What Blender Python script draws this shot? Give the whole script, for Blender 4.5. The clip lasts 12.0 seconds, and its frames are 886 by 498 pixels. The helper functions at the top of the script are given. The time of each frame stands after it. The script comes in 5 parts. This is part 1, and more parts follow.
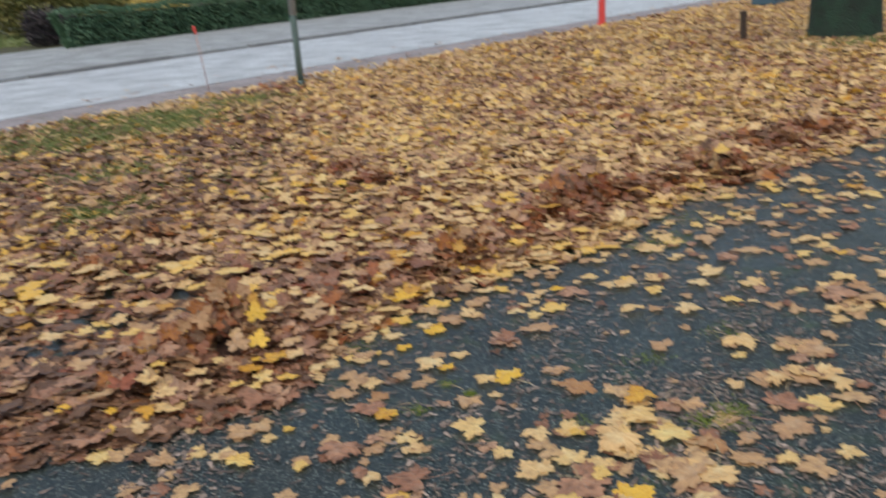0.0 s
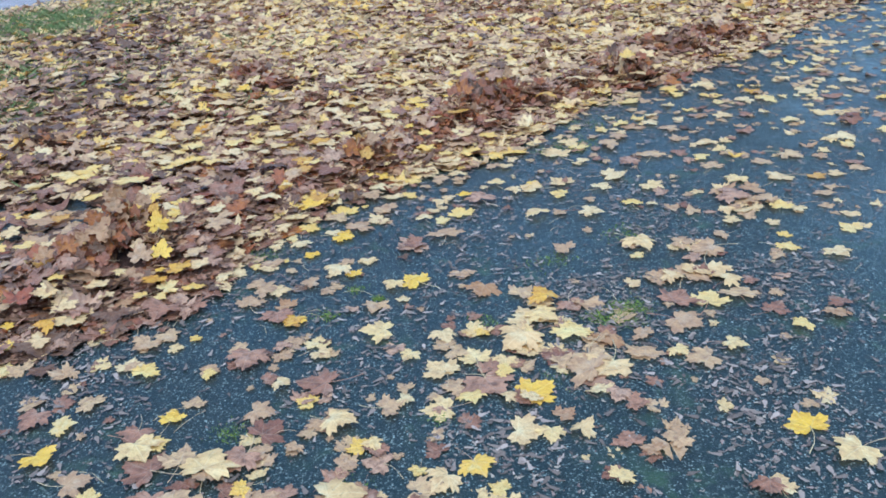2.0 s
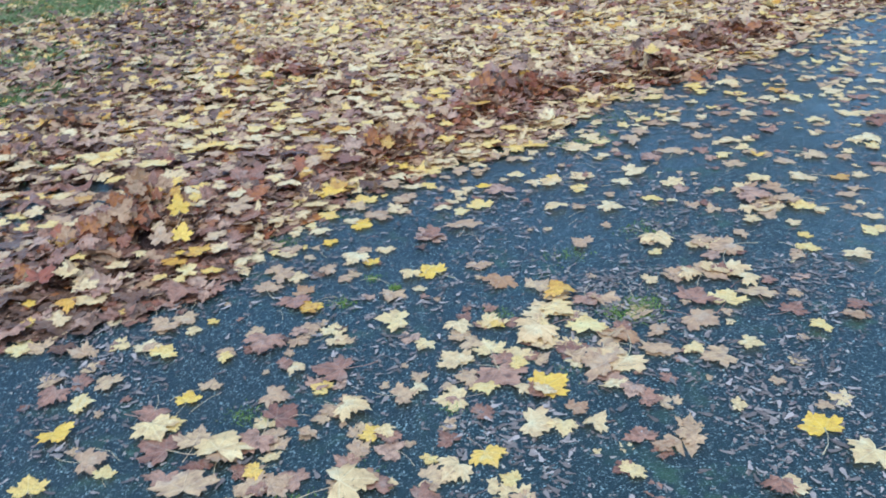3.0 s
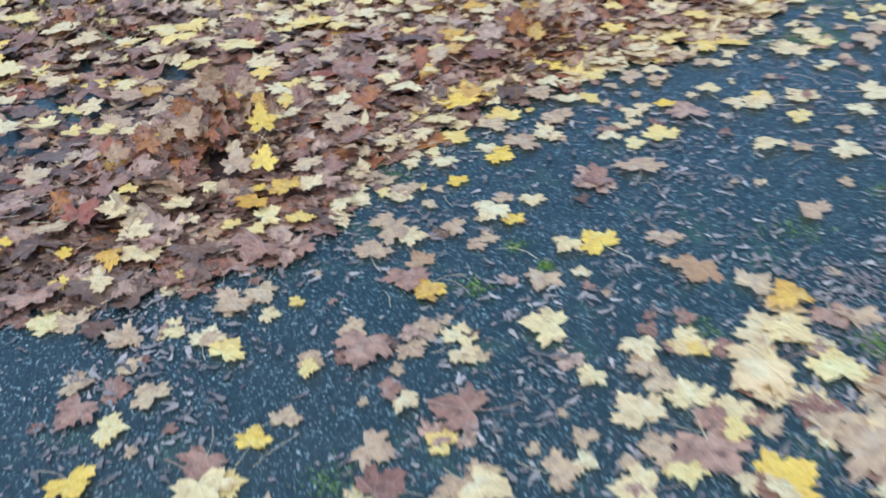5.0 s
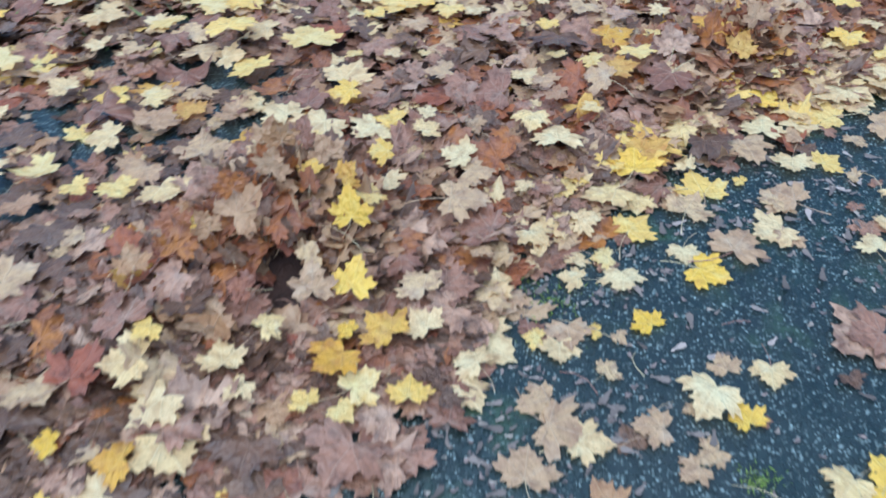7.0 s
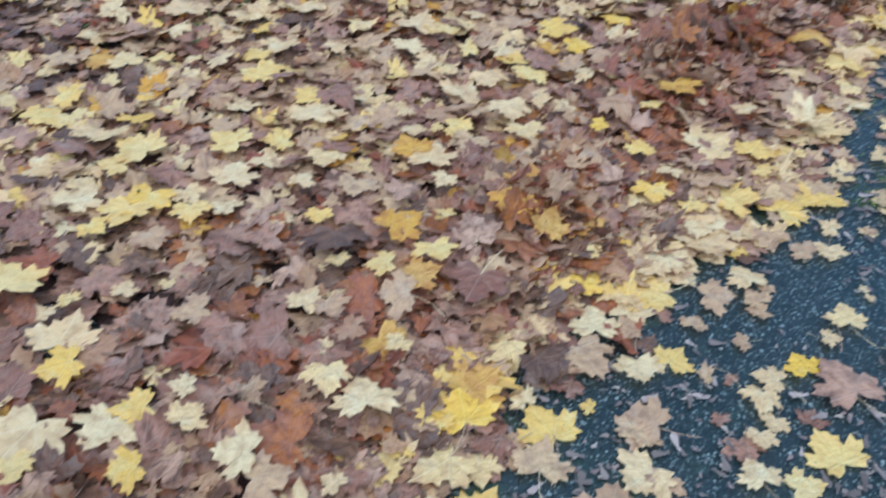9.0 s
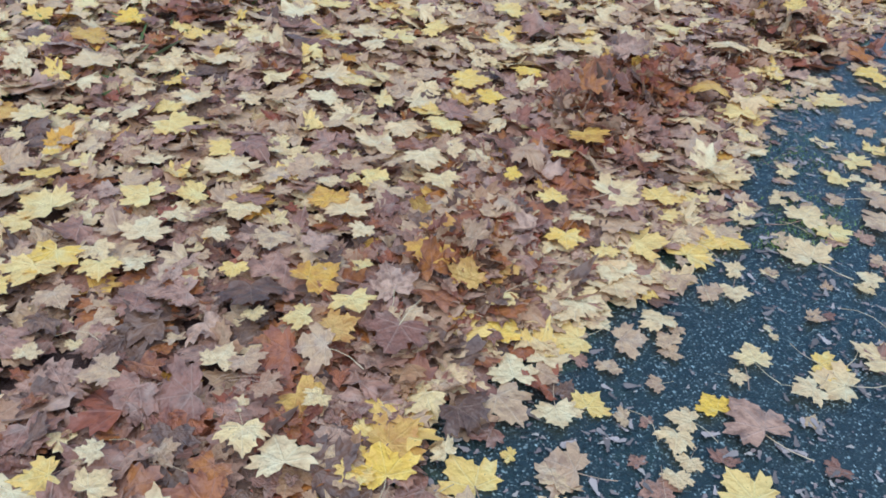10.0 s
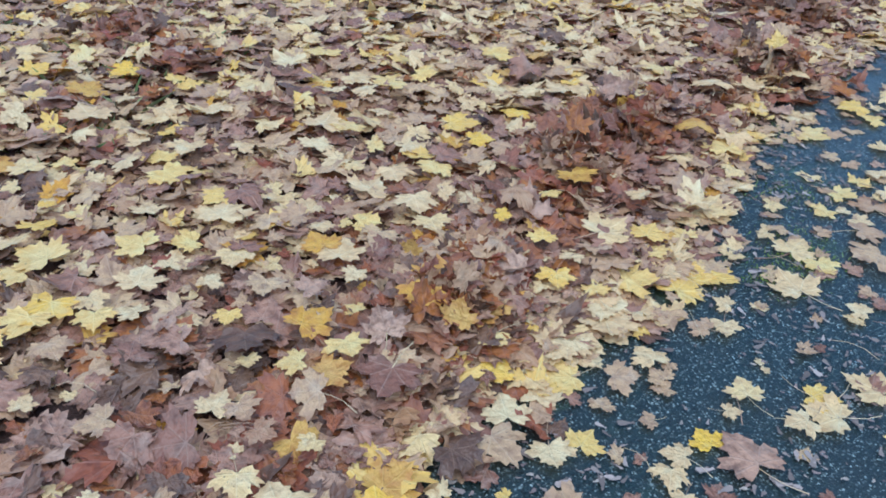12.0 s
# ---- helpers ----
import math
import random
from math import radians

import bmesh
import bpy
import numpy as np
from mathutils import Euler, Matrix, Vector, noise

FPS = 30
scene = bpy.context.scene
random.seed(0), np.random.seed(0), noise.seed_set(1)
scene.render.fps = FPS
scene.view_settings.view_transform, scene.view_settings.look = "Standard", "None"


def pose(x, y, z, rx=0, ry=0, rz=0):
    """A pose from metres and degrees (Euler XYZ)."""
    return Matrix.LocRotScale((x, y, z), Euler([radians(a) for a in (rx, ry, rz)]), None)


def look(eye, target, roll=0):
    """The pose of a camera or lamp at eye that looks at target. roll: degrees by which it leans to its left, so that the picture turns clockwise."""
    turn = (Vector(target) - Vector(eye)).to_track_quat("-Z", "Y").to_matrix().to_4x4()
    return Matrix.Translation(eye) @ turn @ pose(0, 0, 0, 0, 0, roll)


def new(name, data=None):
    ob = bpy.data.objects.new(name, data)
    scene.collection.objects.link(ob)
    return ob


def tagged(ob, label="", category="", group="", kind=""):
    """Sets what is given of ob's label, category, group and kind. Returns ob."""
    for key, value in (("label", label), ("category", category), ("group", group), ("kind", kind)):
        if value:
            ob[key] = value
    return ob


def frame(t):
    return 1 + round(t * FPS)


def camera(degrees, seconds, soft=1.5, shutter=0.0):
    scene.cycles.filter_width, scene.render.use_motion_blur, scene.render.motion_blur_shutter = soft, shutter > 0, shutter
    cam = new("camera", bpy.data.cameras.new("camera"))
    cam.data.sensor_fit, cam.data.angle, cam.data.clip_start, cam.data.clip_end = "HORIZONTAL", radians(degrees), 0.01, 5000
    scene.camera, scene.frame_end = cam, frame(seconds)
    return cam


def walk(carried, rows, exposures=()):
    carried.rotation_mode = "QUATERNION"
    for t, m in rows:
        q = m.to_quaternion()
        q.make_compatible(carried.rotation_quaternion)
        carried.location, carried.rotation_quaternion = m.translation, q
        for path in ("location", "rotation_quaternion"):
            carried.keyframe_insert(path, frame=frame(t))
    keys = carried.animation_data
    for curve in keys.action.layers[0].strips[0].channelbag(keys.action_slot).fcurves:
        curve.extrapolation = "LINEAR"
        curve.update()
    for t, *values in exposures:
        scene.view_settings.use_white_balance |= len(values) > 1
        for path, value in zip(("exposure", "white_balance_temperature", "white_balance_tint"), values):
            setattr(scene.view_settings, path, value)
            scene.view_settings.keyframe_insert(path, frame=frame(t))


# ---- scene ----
cam = camera(56.5, 12.0, soft=1.75, shutter=0.62)
PATH = [
    (0, (0.031, 0.018, 1.388), (-0.049, 1.911, 0.746), -4.6),
    (0.5, (0.042, 0.025, 1.409), (0.117, 1.878, 0.661), -3.9),
    (1, (0.053, 0.021, 1.397), (0.188, 1.853, 0.607), -3.6),
    (1.5, (0.059, 0.014, 1.395), (0.182, 1.822, 0.55), -3.5),
    (2, (0.056, 0.01, 1.384), (0.167, 1.811, 0.522), -3.2),
    (2.5, (0.058, 0.001, 1.389), (0.158, 1.8, 0.52), -3.0),
    (3, (0.057, 0.002, 1.383), (0.123, 1.798, 0.505), -2.2),
    (3.2, (0.054, 0.021, 1.367), (0.094, 1.81, 0.475), -2.0),
    (4.8, (-0.052, 0.741, 1.28), (-0.213, 2.37, 0.131), -2.8),
    (5, (-0.082, 0.892, 1.269), (-0.274, 2.492, 0.084), -2.8),
    (5.5, (-0.134, 1.187, 1.254), (-0.417, 2.745, 0.032), -2.8),
    (6, (-0.289, 1.45, 1.238), (-0.586, 2.951, -0.05), -2.3),
    (6.5, (-0.375, 1.632, 1.209), (-0.698, 3.092, -0.119), -2.7),
    (6.7, (-0.402, 1.721, 1.202), (-0.719, 3.155, -0.155), -2.6),
    (8.3, (-0.565, 2.339, 1.154), (-0.508, 3.758, -0.254), -1.2),
    (8.5, (-0.542, 2.389, 1.165), (-0.424, 3.833, -0.215), -0.0),
    (9, (-0.507, 2.451, 1.199), (-0.254, 3.968, -0.079), 2.1),
    (9.5, (-0.497, 2.462, 1.199), (-0.12, 4.007, -0.013), 4.0),
    (10, (-0.495, 2.452, 1.213), (-0.051, 4.001, 0.029), 4.8),
    (10.5, (-0.493, 2.432, 1.224), (-0.044, 3.999, 0.066), 4.3),
    (11, (-0.493, 2.432, 1.226), (-0.052, 4.011, 0.079), 3.6),
    (11.5, (-0.484, 2.431, 1.228), (-0.039, 4.022, 0.1), 3.3),
    (12, (-0.483, 2.434, 1.231), (-0.027, 4.037, 0.126), 3.3),
]
EXPOSURES = [
    (0.0, 0.36, 7150, 9),
    (0.5, 0.66, 6450, 7),
    (1.0, 0.79, 5850, 4),
    (1.5, 0.83, 5400, 3),
    (2.0, 0.87, 5000, 0),
    (2.5, 0.89, 4800, -1),
    (6.7, 0.91, 4800, -1),
    (8.3, 0.71, 4960, 2),
    (12.0, 0.67, 4810, 2),
]
walk(cam, [(t, look(eye, target, roll)) for t, eye, target, roll in PATH], EXPOSURES)

# ---- light ----
world = bpy.data.worlds.new("overcast_sky")
scene.world = world
world.use_nodes = True
sky = world.node_tree.nodes.new("ShaderNodeTexSky")
sky.sky_type, sky.sun_disc = "NISHITA", False
sky.sun_elevation, sky.sun_rotation = radians(62), radians(200)
sky.air_density, sky.dust_density, sky.ozone_density = 1.0, 0.6, 2.0
world.node_tree.links.new(sky.outputs[0], world.node_tree.nodes["Background"].inputs[0])
world.node_tree.nodes["Background"].inputs[1].default_value = 0.15
sun = new("sun", bpy.data.lights.new("sun", "SUN"))
sun.data.energy, sun.data.angle, sun.data.color = 2.6, radians(80), (1.0, 0.95, 0.89)
sun.matrix_world = look((0, 0, 0), (0.12, 0.3, -0.95))


# ---- materials ----
def nodes(name, rough=0.6, spec=0.4):
    """A new material: its node tree and its main shader."""
    m = bpy.data.materials.new(name)
    m.use_nodes = True
    tree = m.node_tree
    main = tree.nodes["Principled BSDF"]
    main.inputs["Roughness"].default_value = rough
    main.inputs["Specular IOR Level"].default_value = spec
    return m, tree, main


def plug(tree, value, socket):
    if isinstance(value, bpy.types.NodeSocket):
        tree.links.new(value, socket)
    else:
        socket.default_value = value


def calc(tree, what, a, b=0.0, c=0.0):
    n = tree.nodes.new("ShaderNodeMath")
    n.operation = what
    for i, v in enumerate((a, b, c)):
        plug(tree, v, n.inputs[i])
    return n.outputs[0]


def spread(tree, value, low, high, to_low=0.0, to_high=1.0):
    n = tree.nodes.new("ShaderNodeMapRange")
    plug(tree, value, n.inputs[0])
    for i, v in enumerate((low, high, to_low, to_high)):
        n.inputs[i + 1].default_value = v
    return n.outputs[0]


def blend(tree, factor, a, b, how="MIX"):
    n = tree.nodes.new("ShaderNodeMix")
    n.data_type, n.blend_type = "RGBA", how
    plug(tree, factor, n.inputs[0])
    for v, s in ((a, n.inputs[6]), (b, n.inputs[7])):
        plug(tree, (*v, 1) if isinstance(v, tuple) else v, s)
    return n.outputs[2]


def grain(tree, vector, scale, detail=3.0, rough=0.55):
    n = tree.nodes.new("ShaderNodeTexNoise")
    if vector is not None:
        tree.links.new(vector, n.inputs["Vector"])
    n.inputs["Scale"].default_value, n.inputs["Detail"].default_value, n.inputs["Roughness"].default_value = scale, detail, rough
    return n.outputs["Fac"]


def where(tree, kind="Object"):
    return tree.nodes.new("ShaderNodeTexCoord").outputs[kind]


def relief(tree, main, height, strength, distance):
    n = tree.nodes.new("ShaderNodeBump")
    n.inputs["Strength"].default_value, n.inputs["Distance"].default_value = strength, distance
    tree.links.new(height, n.inputs["Height"])
    tree.links.new(n.outputs[0], main.inputs["Normal"])


def ramp(tree, value, *stops):
    n = tree.nodes.new("ShaderNodeValToRGB")
    tree.links.new(value, n.inputs[0])
    while len(n.color_ramp.elements) < len(stops):
        n.color_ramp.elements.new(0.5)
    for e, (at, colour) in zip(n.color_ramp.elements, stops):
        e.position, e.color = at, (*colour, 1)
    return n.outputs[0]


def chance(tree):
    """A number from 0 to 1 that differs from leaf to leaf."""
    a = tree.nodes.new("ShaderNodeObjectInfo").outputs["Random"]
    b = tree.nodes.new("ShaderNodeNewGeometry").outputs["Random Per Island"]
    return calc(tree, "FRACT", calc(tree, "ADD", a, b))


def leaf_material(name, one, two, three, blotch, vein, rough=0.55, thin=0.33):
    m, tree, main = nodes(name, rough, 0.38)
    r = chance(tree)
    uv = where(tree, "UV")
    shift = tree.nodes.new("ShaderNodeVectorMath")
    shift.operation = "ADD"
    tree.links.new(uv, shift.inputs[0])
    joined = tree.nodes.new("ShaderNodeCombineXYZ")
    tree.links.new(calc(tree, "MULTIPLY", r, 83.0), joined.inputs[0])
    tree.links.new(calc(tree, "MULTIPLY", r, 41.0), joined.inputs[1])
    tree.links.new(joined.outputs[0], shift.inputs[1])
    place = shift.outputs[0]
    colour = ramp(tree, r, (0.0, one), (0.5, two), (1.0, three))
    colour = blend(tree, spread(tree, grain(tree, place, 3.5, 4, 0.6), 0.46, 0.68, 0, 0.85), colour, blotch)
    colour = blend(tree, spread(tree, grain(tree, place, 1.7, 2, 0.5), 0.54, 0.72, 0, 0.6), colour, vein)
    fine = grain(tree, place, 38, 3, 0.7)
    colour = blend(tree, 1.0, colour, ramp(tree, fine, (0.25, (0.76, 0.76, 0.76)), (0.75, (1.0, 1.0, 1.0))), "MULTIPLY")
    spots = grain(tree, place, 13, 2, 0.5)
    colour = blend(tree, spread(tree, spots, 0.67, 0.72, 0, 0.7), colour, (0.07, 0.045, 0.03))
    xyz = tree.nodes.new("ShaderNodeSeparateXYZ")
    tree.links.new(uv, xyz.inputs[0])
    v = calc(tree, "SUBTRACT", xyz.outputs[1], 0.03)
    turn = calc(tree, "ARCTAN2", xyz.outputs[0], v)
    reach = calc(tree, "SQRT", calc(tree, "ADD", calc(tree, "MULTIPLY", xyz.outputs[0], xyz.outputs[0]), calc(tree, "MULTIPLY", v, v)))
    off = calc(tree, "ABSOLUTE", calc(tree, "SUBTRACT", calc(tree, "FRACT", calc(tree, "MULTIPLY_ADD", turn, 1 / 0.82, 0.5)), 0.5))
    ridge = spread(tree, calc(tree, "MULTIPLY", calc(tree, "MULTIPLY", off, reach), 0.82), 0.004, 0.02, 1, 0)
    tips = calc(tree, "MULTIPLY", spread(tree, reach, 0.30, 0.62), spread(tree, grain(tree, place, 2.2, 3, 0.6), 0.42, 0.62, 0, 0.75))
    colour = blend(tree, tips, colour, blotch)
    colour = blend(tree, calc(tree, "MULTIPLY", ridge, 0.35), colour, vein)
    tree.links.new(colour, main.inputs["Base Color"])
    relief(tree, main, calc(tree, "ADD", calc(tree, "MULTIPLY", ridge, 0.4), calc(tree, "MULTIPLY", grain(tree, place, 4.5, 2), 5.0)), 0.6, 0.004)
    tree.links.new(spread(tree, fine, 0.3, 0.7, rough - 0.16, rough + 0.08), main.inputs["Roughness"])
    glow = tree.nodes.new("ShaderNodeBsdfTranslucent")
    tree.links.new(colour, glow.inputs[0])
    both = tree.nodes.new("ShaderNodeMixShader")
    both.inputs[0].default_value = thin
    tree.links.new(main.outputs[0], both.inputs[1])
    tree.links.new(glow.outputs[0], both.inputs[2])
    tree.links.new(both.outputs[0], tree.nodes["Material Output"].inputs[0])
    return m


KINDS = ("yellow", "cream", "tan", "mauve", "amber", "orange", "brown", "rust", "gold")
LEAF = {
    "yellow": leaf_material("yellow_leaf", (0.87, 0.525, 0.085), (0.85, 0.575, 0.18), (0.81, 0.60, 0.27), (0.70, 0.42, 0.11), (0.85, 0.70, 0.30)),
    "gold": leaf_material("golden_yellow_leaf", (0.90, 0.53, 0.05), (0.87, 0.55, 0.085), (0.85, 0.50, 0.06), (0.72, 0.40, 0.06), (0.88, 0.66, 0.20)),
    "cream": leaf_material("cream_leaf", (0.855, 0.602, 0.245), (0.80, 0.535, 0.25), (0.855, 0.645, 0.325), (0.57, 0.35, 0.155), (0.83, 0.69, 0.39)),
    "tan": leaf_material("tan_leaf", (0.66, 0.420, 0.206), (0.575, 0.345, 0.176), (0.73, 0.486, 0.234), (0.345, 0.198, 0.113), (0.60, 0.435, 0.28)),
    "mauve": leaf_material("mauve_brown_leaf", (0.235, 0.097, 0.056), (0.400, 0.195, 0.112), (0.57, 0.343, 0.205), (0.135, 0.062, 0.037), (0.40, 0.265, 0.18), 0.46, 0.24),
    "amber": leaf_material("amber_leaf", (0.70, 0.34, 0.03), (0.74, 0.43, 0.07), (0.65, 0.36, 0.09), (0.45, 0.19, 0.04), (0.72, 0.45, 0.13)),
    "orange": leaf_material("orange_brown_leaf", (0.50, 0.26, 0.11), (0.55, 0.33, 0.17), (0.47, 0.25, 0.13), (0.31, 0.15, 0.07), (0.56, 0.37, 0.21)),
    "brown": leaf_material("dark_brown_leaf", (0.17, 0.080, 0.040), (0.125, 0.064, 0.036), (0.21, 0.106, 0.052), (0.07, 0.037, 0.024), (0.22, 0.135, 0.085), 0.48, 0.16),
    "rust": leaf_material("rust_red_leaf", (0.36, 0.100, 0.050), (0.47, 0.175, 0.030), (0.35, 0.135, 0.075), (0.17, 0.058, 0.035), (0.36, 0.19, 0.13), 0.5, 0.34),
}


def plain(name, one, two, scale, rough=0.7, spec=0.3, bump=0.3, depth=0.004, kind="Object"):
    """Two colours mixed by grain at two scales, with fine relief."""
    m, tree, main = nodes(name, rough, spec)
    p = where(tree, kind)
    a, b = grain(tree, p, scale, 5, 0.65), grain(tree, p, scale * 7, 3, 0.6)
    c = blend(tree, spread(tree, a, 0.35, 0.65), one, two)
    c = blend(tree, 1.0, c, ramp(tree, b, (0.25, (0.7, 0.7, 0.7)), (0.75, (1, 1, 1))), "MULTIPLY")
    tree.links.new(c, main.inputs["Base Color"])
    tree.links.new(spread(tree, a, 0.3, 0.7, rough - 0.1, rough + 0.1), main.inputs["Roughness"])
    relief(tree, main, b, bump, depth)
    return m


def varied(name, one, two, three, rough=0.6, spec=0.3):
    """Small leaves, blades or keys that differ one from another."""
    m, tree, main = nodes(name, rough, spec)
    tree.links.new(ramp(tree, chance(tree), (0.0, one), (0.5, two), (1.0, three)), main.inputs["Base Color"])
    return m


def asphalt_material(name, tar, chip, moss, size, rough_low, rough_high, chips=0.80, spec=0.5):
    m, tree, main = nodes(name, 0.4, spec)
    flat = where(tree)
    warp = tree.nodes.new("ShaderNodeTexNoise")
    warp.inputs["Scale"].default_value, warp.inputs["Detail"].default_value = size * 0.6, 3.0
    tree.links.new(flat, warp.inputs["Vector"])
    bend = tree.nodes.new("ShaderNodeVectorMath")
    bend.operation = "MULTIPLY_ADD"
    tree.links.new(warp.outputs["Color"], bend.inputs[0])
    bend.inputs[1].default_value = (1.9 / size, 1.9 / size, 0)
    tree.links.new(flat, bend.inputs[2])
    p = bend.outputs[0]
    cell = tree.nodes.new("ShaderNodeTexVoronoi")
    cell.inputs["Scale"].default_value = size
    tree.links.new(p, cell.inputs["Vector"])
    pick = tree.nodes.new("ShaderNodeSeparateColor")
    tree.links.new(cell.outputs["Color"], pick.inputs[0])
    broad = grain(tree, p, 1.3, 5, 0.6)
    mid = grain(tree, p, 9, 4, 0.6)
    core = spread(tree, cell.outputs["Distance"], 0.30, 0.48, 1, 0)
    pale = calc(tree, "MULTIPLY", spread(tree, pick.outputs[0], chips, 1.0, 0, 1), core)
    coarse = tree.nodes.new("ShaderNodeTexVoronoi")
    coarse.inputs["Scale"].default_value = size * 0.55
    tree.links.new(p, coarse.inputs["Vector"])
    other = tree.nodes.new("ShaderNodeSeparateColor")
    tree.links.new(coarse.outputs["Color"], other.inputs[0])
    worn = calc(tree, "MULTIPLY", spread(tree, other.outputs[0], 0.86, 1.0, 0, 0.9), spread(tree, coarse.outputs["Distance"], 0.22, 0.42, 1, 0))
    pale = calc(tree, "MAXIMUM", pale, worn)
    base = blend(tree, spread(tree, pick.outputs[1], 0, 1), tar, tuple(v * 1.9 for v in tar))
    base = blend(tree, spread(tree, broad, 0.35, 0.65, 0, 0.6), base, tuple(v * 0.55 for v in tar))
    patchy = spread(tree, grain(tree, flat, size * 0.16, 4, 0.65), 0.38, 0.62, 0.6, 1.0)
    base = blend(tree, calc(tree, "MULTIPLY", pale, patchy), base, blend(tree, other.outputs[1], chip, tuple(v * 0.65 for v in chip)))
    green = calc(tree, "MULTIPLY", spread(tree, grain(tree, p, 2.1, 3, 0.6), 0.50, 0.66), spread(tree, mid, 0.50, 0.62))
    base = blend(tree, calc(tree, "MULTIPLY", green, 0.7), base, moss)
    tree.links.new(base, main.inputs["Base Color"])
    tree.links.new(spread(tree, calc(tree, "ADD", broad, calc(tree, "MULTIPLY", mid, 0.6)), 0.6, 1.0, rough_low, rough_high), main.inputs["Roughness"])
    height = calc(tree, "ADD", calc(tree, "MULTIPLY", core, calc(tree, "ADD", pick.outputs[2], 0.3)), calc(tree, "MULTIPLY", mid, 0.5))
    relief(tree, main, height, 0.85, 0.005)
    return m


ASPHALT = asphalt_material("damp_asphalt", (0.0078, 0.0135, 0.0112), (0.36, 0.405, 0.352), (0.032, 0.060, 0.020), 165, 0.28, 0.52, 0.52, 0.60)
ROAD = asphalt_material("worn_road_asphalt", (0.29, 0.30, 0.305), (0.54, 0.55, 0.55), (0.15, 0.15, 0.145), 90, 0.34, 0.5)
PAVING = asphalt_material("grey_footway_asphalt", (0.19, 0.20, 0.20), (0.38, 0.39, 0.39), (0.10, 0.12, 0.07), 70, 0.5, 0.75)
GRAVEL = asphalt_material("roadside_gravel", (0.165, 0.145, 0.145), (0.36, 0.33, 0.33), (0.11, 0.11, 0.06), 45, 0.7, 0.9, 0.55)
SOIL = plain("mossy_soil", (0.055, 0.042, 0.028), (0.06, 0.075, 0.028), 2.2, 0.9, 0.2, 0.7, 0.02)
# Mould brown taken darker, as shade between the leaves above it.
MULCH = plain("shaded_leaf_mould", (0.05, 0.026, 0.018), (0.09, 0.045, 0.03), 26, 0.7, 0.3, 0.9, 0.02)
GRASS = varied("grass_blades", (0.10, 0.145, 0.04), (0.16, 0.195, 0.06), (0.25, 0.25, 0.10))
MOSS = varied("moss", (0.10, 0.15, 0.02), (0.16, 0.21, 0.03), (0.22, 0.24, 0.06), 0.8)
SEEDS = varied("maple_keys", (0.185, 0.140, 0.112), (0.080, 0.060, 0.048), (0.33, 0.255, 0.205), 0.6, 0.25)
CRUMBS = varied("leaf_crumbs", (0.22, 0.155, 0.125), (0.11, 0.078, 0.066), (0.30, 0.24, 0.18))
STALK = varied("leaf_stalks", (0.42, 0.27, 0.15), (0.50, 0.38, 0.20), (0.30, 0.13, 0.09), 0.5, 0.4)
BARK = plain("mossy_bark", (0.030, 0.042, 0.032), (0.035, 0.070, 0.045), 5, 0.85, 0.2, 1.0, 0.05)
TWIG = plain("grey_brown_bark", (0.07, 0.055, 0.04), (0.10, 0.08, 0.06), 9, 0.85, 0.2)
HEDGE = varied("hedge_leaves", (0.05, 0.11, 0.06), (0.07, 0.14, 0.075), (0.10, 0.165, 0.085), 0.5)
CORE = plain("hedge_core", (0.012, 0.018, 0.010), (0.02, 0.025, 0.014), 6, 0.9, 0.1)
OLIVE = varied("olive_leaves", (0.10, 0.11, 0.03), (0.15, 0.14, 0.04), (0.22, 0.17, 0.05))
GOLD = varied("golden_leaves", (0.60, 0.42, 0.10), (0.52, 0.38, 0.12), (0.36, 0.30, 0.10))
PLUM = varied("dark_purple_leaves", (0.035, 0.025, 0.028), (0.05, 0.035, 0.038), (0.03, 0.035, 0.028))
POLE = plain("grey_green_paint", (0.10, 0.15, 0.13), (0.13, 0.18, 0.16), 12, 0.5, 0.4, 0.1, 0.001)
ZINC = plain("pale_galvanised_steel", (0.34, 0.37, 0.37), (0.42, 0.44, 0.44), 9, 0.45, 0.5, 0.1, 0.001)
RED = plain("red_plastic", (0.72, 0.06, 0.045), (0.62, 0.05, 0.04), 8, 0.45, 0.4, 0.1, 0.001)
STICK = plain("faded_orange_marker_paint", (0.50, 0.30, 0.25), (0.44, 0.27, 0.22), 10, 0.6, 0.3, 0.1, 0.001)
TIMBER = plain("weathered_dark_timber", (0.06, 0.042, 0.032), (0.09, 0.062, 0.048), 14, 0.8, 0.2, 0.5, 0.003)
KERB = plain("kerb_concrete", (0.16, 0.16, 0.16), (0.22, 0.22, 0.215), 6, 0.8, 0.3)
CONCRETE = plain("pale_concrete", (0.42, 0.42, 0.41), (0.50, 0.50, 0.48), 7, 0.8, 0.3)
BIN = plain("blue_plastic", (0.055, 0.11, 0.15), (0.07, 0.14, 0.18), 6, 0.5, 0.4, 0.1, 0.001)
BIN_DARK = plain("dark_teal_plastic", (0.03, 0.07, 0.08), (0.04, 0.085, 0.09), 6, 0.5, 0.4, 0.1, 0.001)


